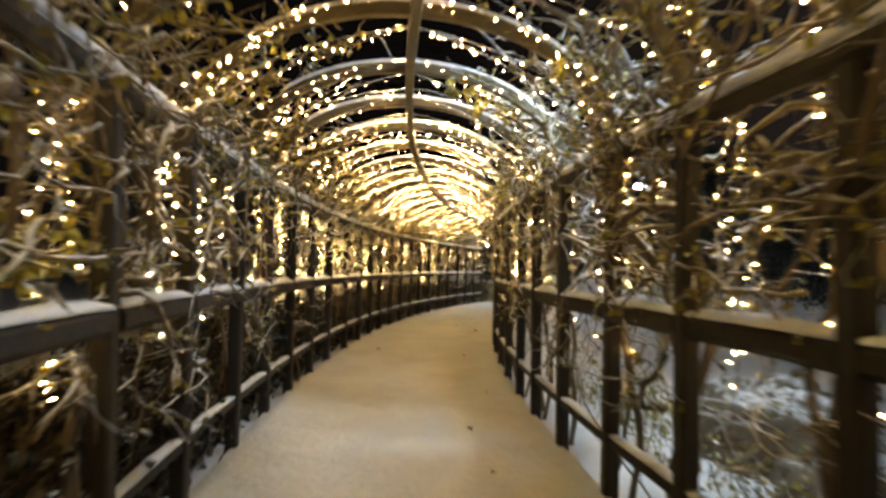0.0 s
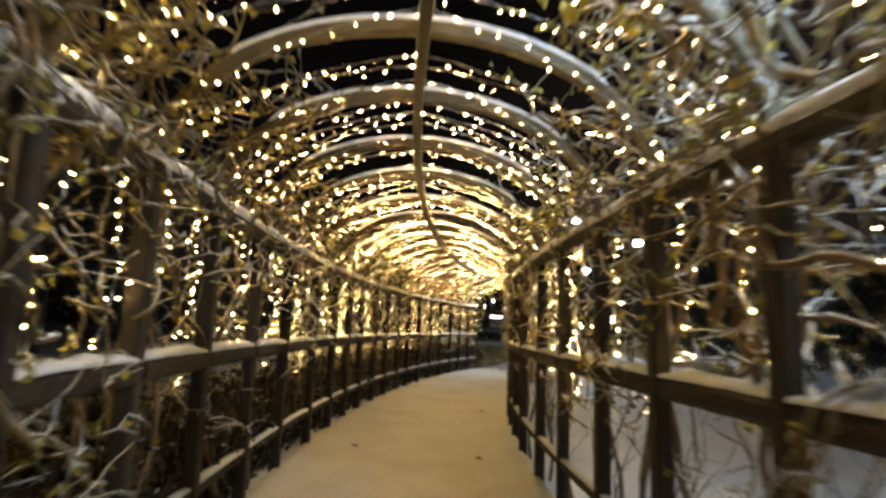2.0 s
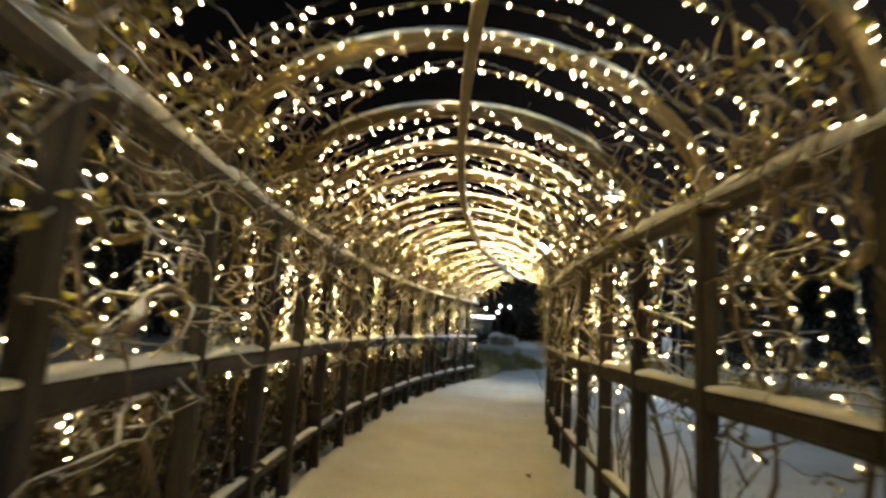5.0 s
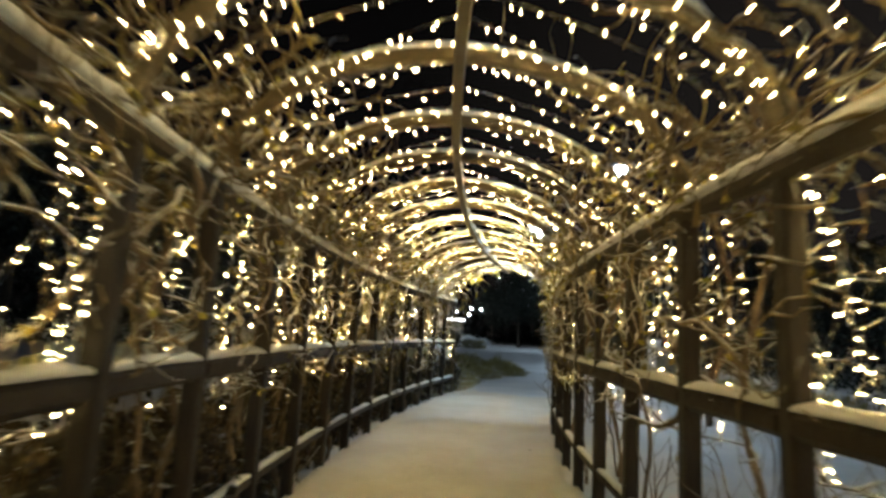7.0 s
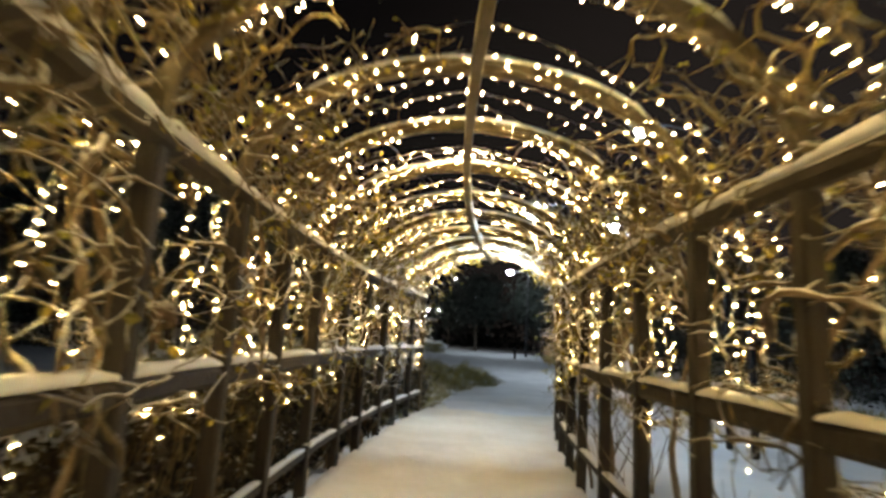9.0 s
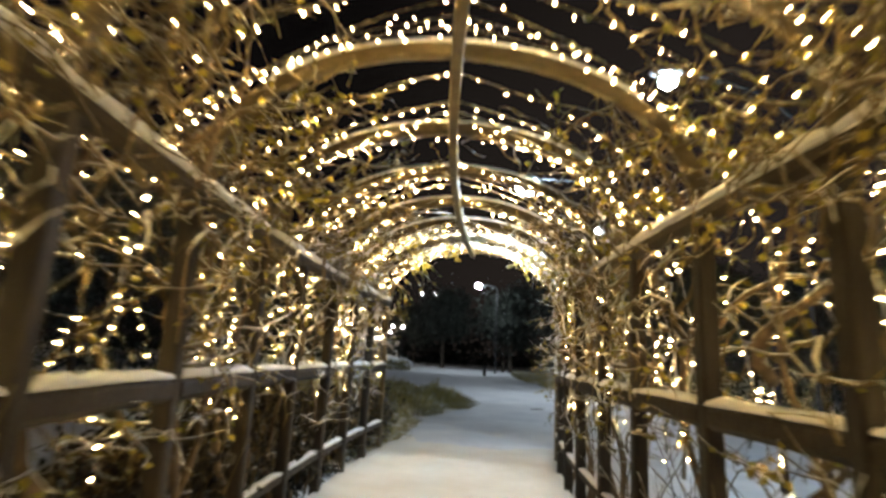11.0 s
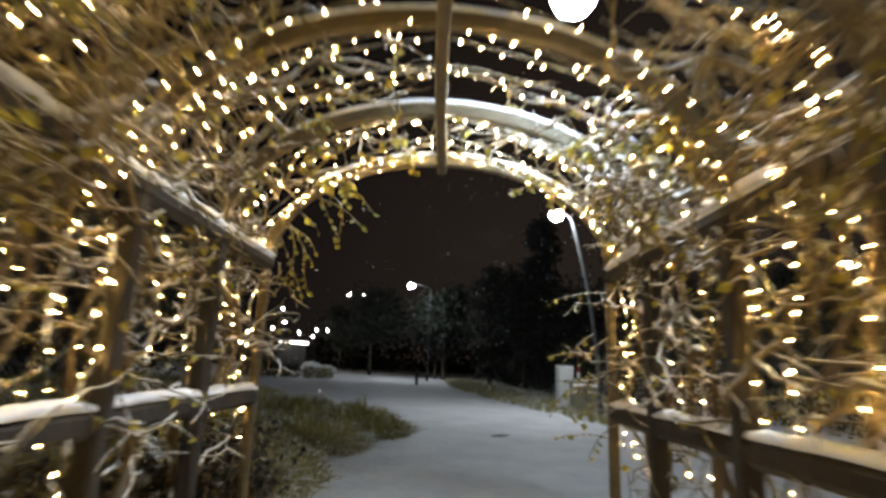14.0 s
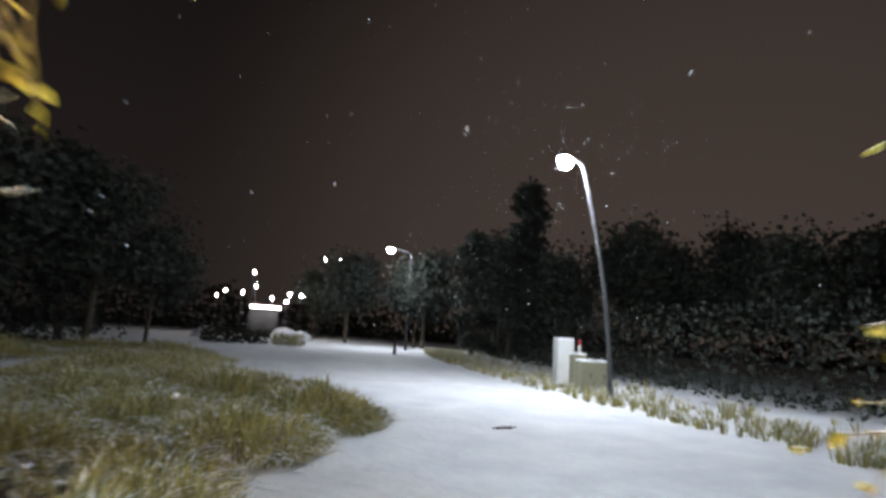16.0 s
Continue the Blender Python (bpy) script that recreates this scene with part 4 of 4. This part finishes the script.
shelter = thing("shelter", (7.4, 78.6, 0), "small roadside shelter with a lit white fascia", "shelter")
for name, x0, x1, y0, y1, z0, z1, m, lab in (("roof", 5.7, 9.1, 78.4, 80.2, 3.26, 3.4, DARK, ""), ("fascia", 5.9, 8.9, 78.30, 78.39, 3.0, 3.16, PANEL, "glowing white fascia panel"), ("back_wall", 5.9, 8.9, 80.0, 80.1, 0, 3.25, DARK, ""), ("post", 6.0, 6.15, 78.45, 78.6, 0, 3.25, DARK, ""), ("post", 8.65, 8.8, 78.45, 78.6, 0, 3.25, DARK, ""), ("bin", 7.15, 7.5, 78.6, 78.9, 0, 1.5, DARK, "")):
    so = Soup()
    so.sweep([Vector(((x0 + x1) / 2, (y0 + y1) / 2, z0)), Vector(((x0 + x1) / 2, (y0 + y1) / 2, z1))], [Vector((1, 0, 0))] * 2, [Vector((0, 1, 0))] * 2, rounded(x1 - x0, y1 - y0, 0.02))
    done(name, so, m, shelter, lab)

for x, y, r, h in ((9.3, 76, 1.7, 1.15), (11, 77, 1.3, 0.9), (2.2, 70, 1.6, 0.9), (5.2, 68, 1.2, 0.5)):
    vs, fs = [], []
    for i in range(7):
        w = math.pi / 2 * i / 6
        for j in range(14):
            a = 2 * math.pi * j / 14
            k = 1 + 0.25 * noise.noise((math.cos(a) * 1.3 + x, math.sin(a) * 1.3, i * 0.3))
            vs.append((r * k * math.cos(w) * math.cos(a), r * k * math.cos(w) * math.sin(a), h * k * math.sin(w) - 0.05))
    for i in range(6):
        for j in range(14):
            a0, a1 = i * 14 + j, i * 14 + (j + 1) % 14
            fs.append((a0, a1, a1 + 14, a0 + 14))
    tagged(new("snow_mound", mesh("snow_mound", vs, fs, SNOW, True)), "heap of ploughed snow beside the road", "snow heap", "snow heaps").location = (x, y, 0)

bol = thing("bollard", (13.0, 52.5, 0), "short dark bollard at the road edge", "bollard")
so = Soup()
so.tube([Vector((13.0, 52.5, 0)), Vector((13.0, 52.5, 0.75)), Vector((13.0, 52.5, 0.85))], [0.11, 0.10, 0.05], 10)
done("shaft", so, DARK, bol)
so = Soup()
so.tube([Vector((13.0, 52.5, 0.852)), Vector((13.0, 52.5, 0.9))], [0.10, 0.04], 10)
done("snow_cap", so, SNOW, bol, "cap of fresh snow")

# ---- snow in the air ----
flakes = Soup()
for i in range(620):
    f = rng.random()
    p = Vector((2.6 + f * 6 + rng.gauss(0, 2.2), 22 + f * 11 + rng.gauss(0, 1.5), rng.uniform(0.6, 7.5)))
    if i % 2:
        p = Vector((10.0 + rng.gauss(0, 1.9), 30.4 + rng.gauss(0, 1.6), 5.6 + rng.gauss(0, 1.5)))
    if p.z < 1.0:
        continue
    r = rng.uniform(0.004, 0.011)
    flakes.tube([p - UP * r, p - UP * r * 0.3, p + UP * r * 0.4, p + UP * r], [r * 0.4, r, r * 0.9, r * 0.3], 5)
fs_ob = thing("falling_snow", (5, 27, 0), "scattered snowflakes falling through the lamplight", "snowflakes", kind="stuff")
done("flakes", flakes, SNOW, fs_ob, "", True, "stuff")

# ---- fallen leaves on the path ----
for s, n in ((-1.8, 0.55), (-0.6, 0.62), (0.3, 0.58), (-2.8, 0.86), (-2.3, -0.72), (7.4, 0.8), (8.3, 0.3), (1.7, 0.9), (4.5, -0.6), (14.6, 0.5), (4.1, 0.75), (11.3, 0.9)):
    so = Soup()
    a = rng.uniform(0, 6.283)
    so.leaf(Vector((0, 0, 0)), Vector((math.cos(a), math.sin(a), 0.15)).normalized(), Vector((-math.sin(a), math.cos(a), 0)), rng.uniform(0.06, 0.1))
    tagged(new("fallen_leaf", mesh("fallen_leaf", so.v, so.f, TRUNK)), "curled brown leaf lying on trodden snow", "leaf", "fallen leaves").location = quick(s, n, 0.045 + 0.035 * max(0, abs(n) - 0.8))

# ---- strings of lights ----
bv, bf, bs = [], [], []
rings = ((0.0, 0.003), (-0.010, 0.005), (-0.012, 0.0095), (-0.021, 0.0130), (-0.030, 0.0095), (-0.034, 0.002))
for z, r in rings:
    for q in range(6):
        bv.append((r * BULB_SIZE * math.cos(q * math.pi / 3), r * BULB_SIZE * math.sin(q * math.pi / 3), z * BULB_SIZE))
for i in range(5):
    for q in range(6):
        a0, a1 = i * 6 + q, i * 6 + (q + 1) % 6
        bf.append((a0, a0 + 6, a1 + 6, a1))
        bs.append(0 if i < 2 else 1)
bulb_mesh = mesh("bulb", bv, bf, [SOCKET, BULB], True, bs)


def light_string(s, drift, close=False):
    """One lead from rail to rail over the ridge, with its bulbs."""
    nodes = []
    low_l, low_r = rng.uniform(0.82, 1.15), rng.uniform(0.78, 1.15)
    dl, dr = drift + rng.uniform(-0.05, 0.05), drift + rng.uniform(-0.05, 0.05)
    side_n = HALF + rng.choice((0.20, 0.15, 0.09, 0.04) if s < 12 else (0.16, 0.08, 0.03, -0.04))
    under = -0.11 if rng.random() < 0.3 else 0.0
    taut = rng.uniform(0.52, 0.82)
    if close:
        dl, dr, side_n, under = 0.0, 0.0, HALF + 0.035, -0.005
    for i in range(9):
        z = low_l + (ZS - 0.02 - low_l) * i / 8
        nodes.append((s + dl + 0.08 * math.sin(z * 6 + s * 9), -side_n + rng.uniform(-0.05, 0.02), z))
    for i in range(1, 20):
        f = i / 20
        w = math.pi * f
        n_e, z_e = -(side_n + under * 0.8 * math.sin(w)) * math.cos(w), ZS + 0.05 + (ZA - ZS + under) * math.sin(w)
        g = 1 - abs(2 * f - 1)
        n_c, z_c = -side_n * (1 - 2 * f), ZS + 0.05 + (ZA - ZS + under) * g
        b = 1.0 if close else taut
        dd = dl * (1 - f) + dr * f
        nodes.append((s + dd * (1 - g), n_e * b + n_c * (1 - b), z_e * b + z_c * (1 - b) - 0.02 * math.sin(math.pi * ((f * 2) % 1)) + rng.uniform(-0.008, 0.008)))
    for i in range(9):
        z = ZS - 0.02 + (low_r - ZS + 0.02) * i / 8
        nodes.append((s + dr + 0.08 * math.sin(z * 7 + s * 7), side_n - rng.uniform(-0.05, 0.02), z))
    pts = [quick(*q) for q in nodes]
    ob = thing("string_light", pts[0], "lit string of warm white bulbs draped over the pergola", "string lights", "strings of lights")
    so = Soup()
    so.tube(pts, 0.0062 if s > 12 else 0.0032, 5, False)
    done("cable", so, CABLE, ob, "thin dark green cable")
    gap, left = 0.093, rng.uniform(0, 0.1)
    for a, b in zip(pts, pts[1:]):
        length = (b - a).length
        while left < length:
            q = a.lerp(b, left / length)
            q = q + Vector((rng.gauss(0, 0.014), rng.gauss(0, 0.014), rng.gauss(-0.012, 0.012)))
            o = part("bulb", bulb_mesh, ob, at=q)
            o.scale = [rng.choice((0.6, 0.8, 0.95, 1.05, 1.25))] * 3
            o.rotation_euler = (rng.gauss(0, 0.5), rng.gauss(0, 0.5), rng.uniform(0, 6))
            left += gap * rng.uniform(0.45, 1.6)
        left -= length


for k in range(-6, LAST):
    m = 2 if k <= -5 else 5 if 3 <= k <= 12 else 4
    for j in range(m):
        light_string((k + (j + 0.5) / m) * BAY + rng.uniform(-0.11, 0.11), rng.uniform(-0.36, 0.36))
light_string(END - 0.045, 0.0, True)
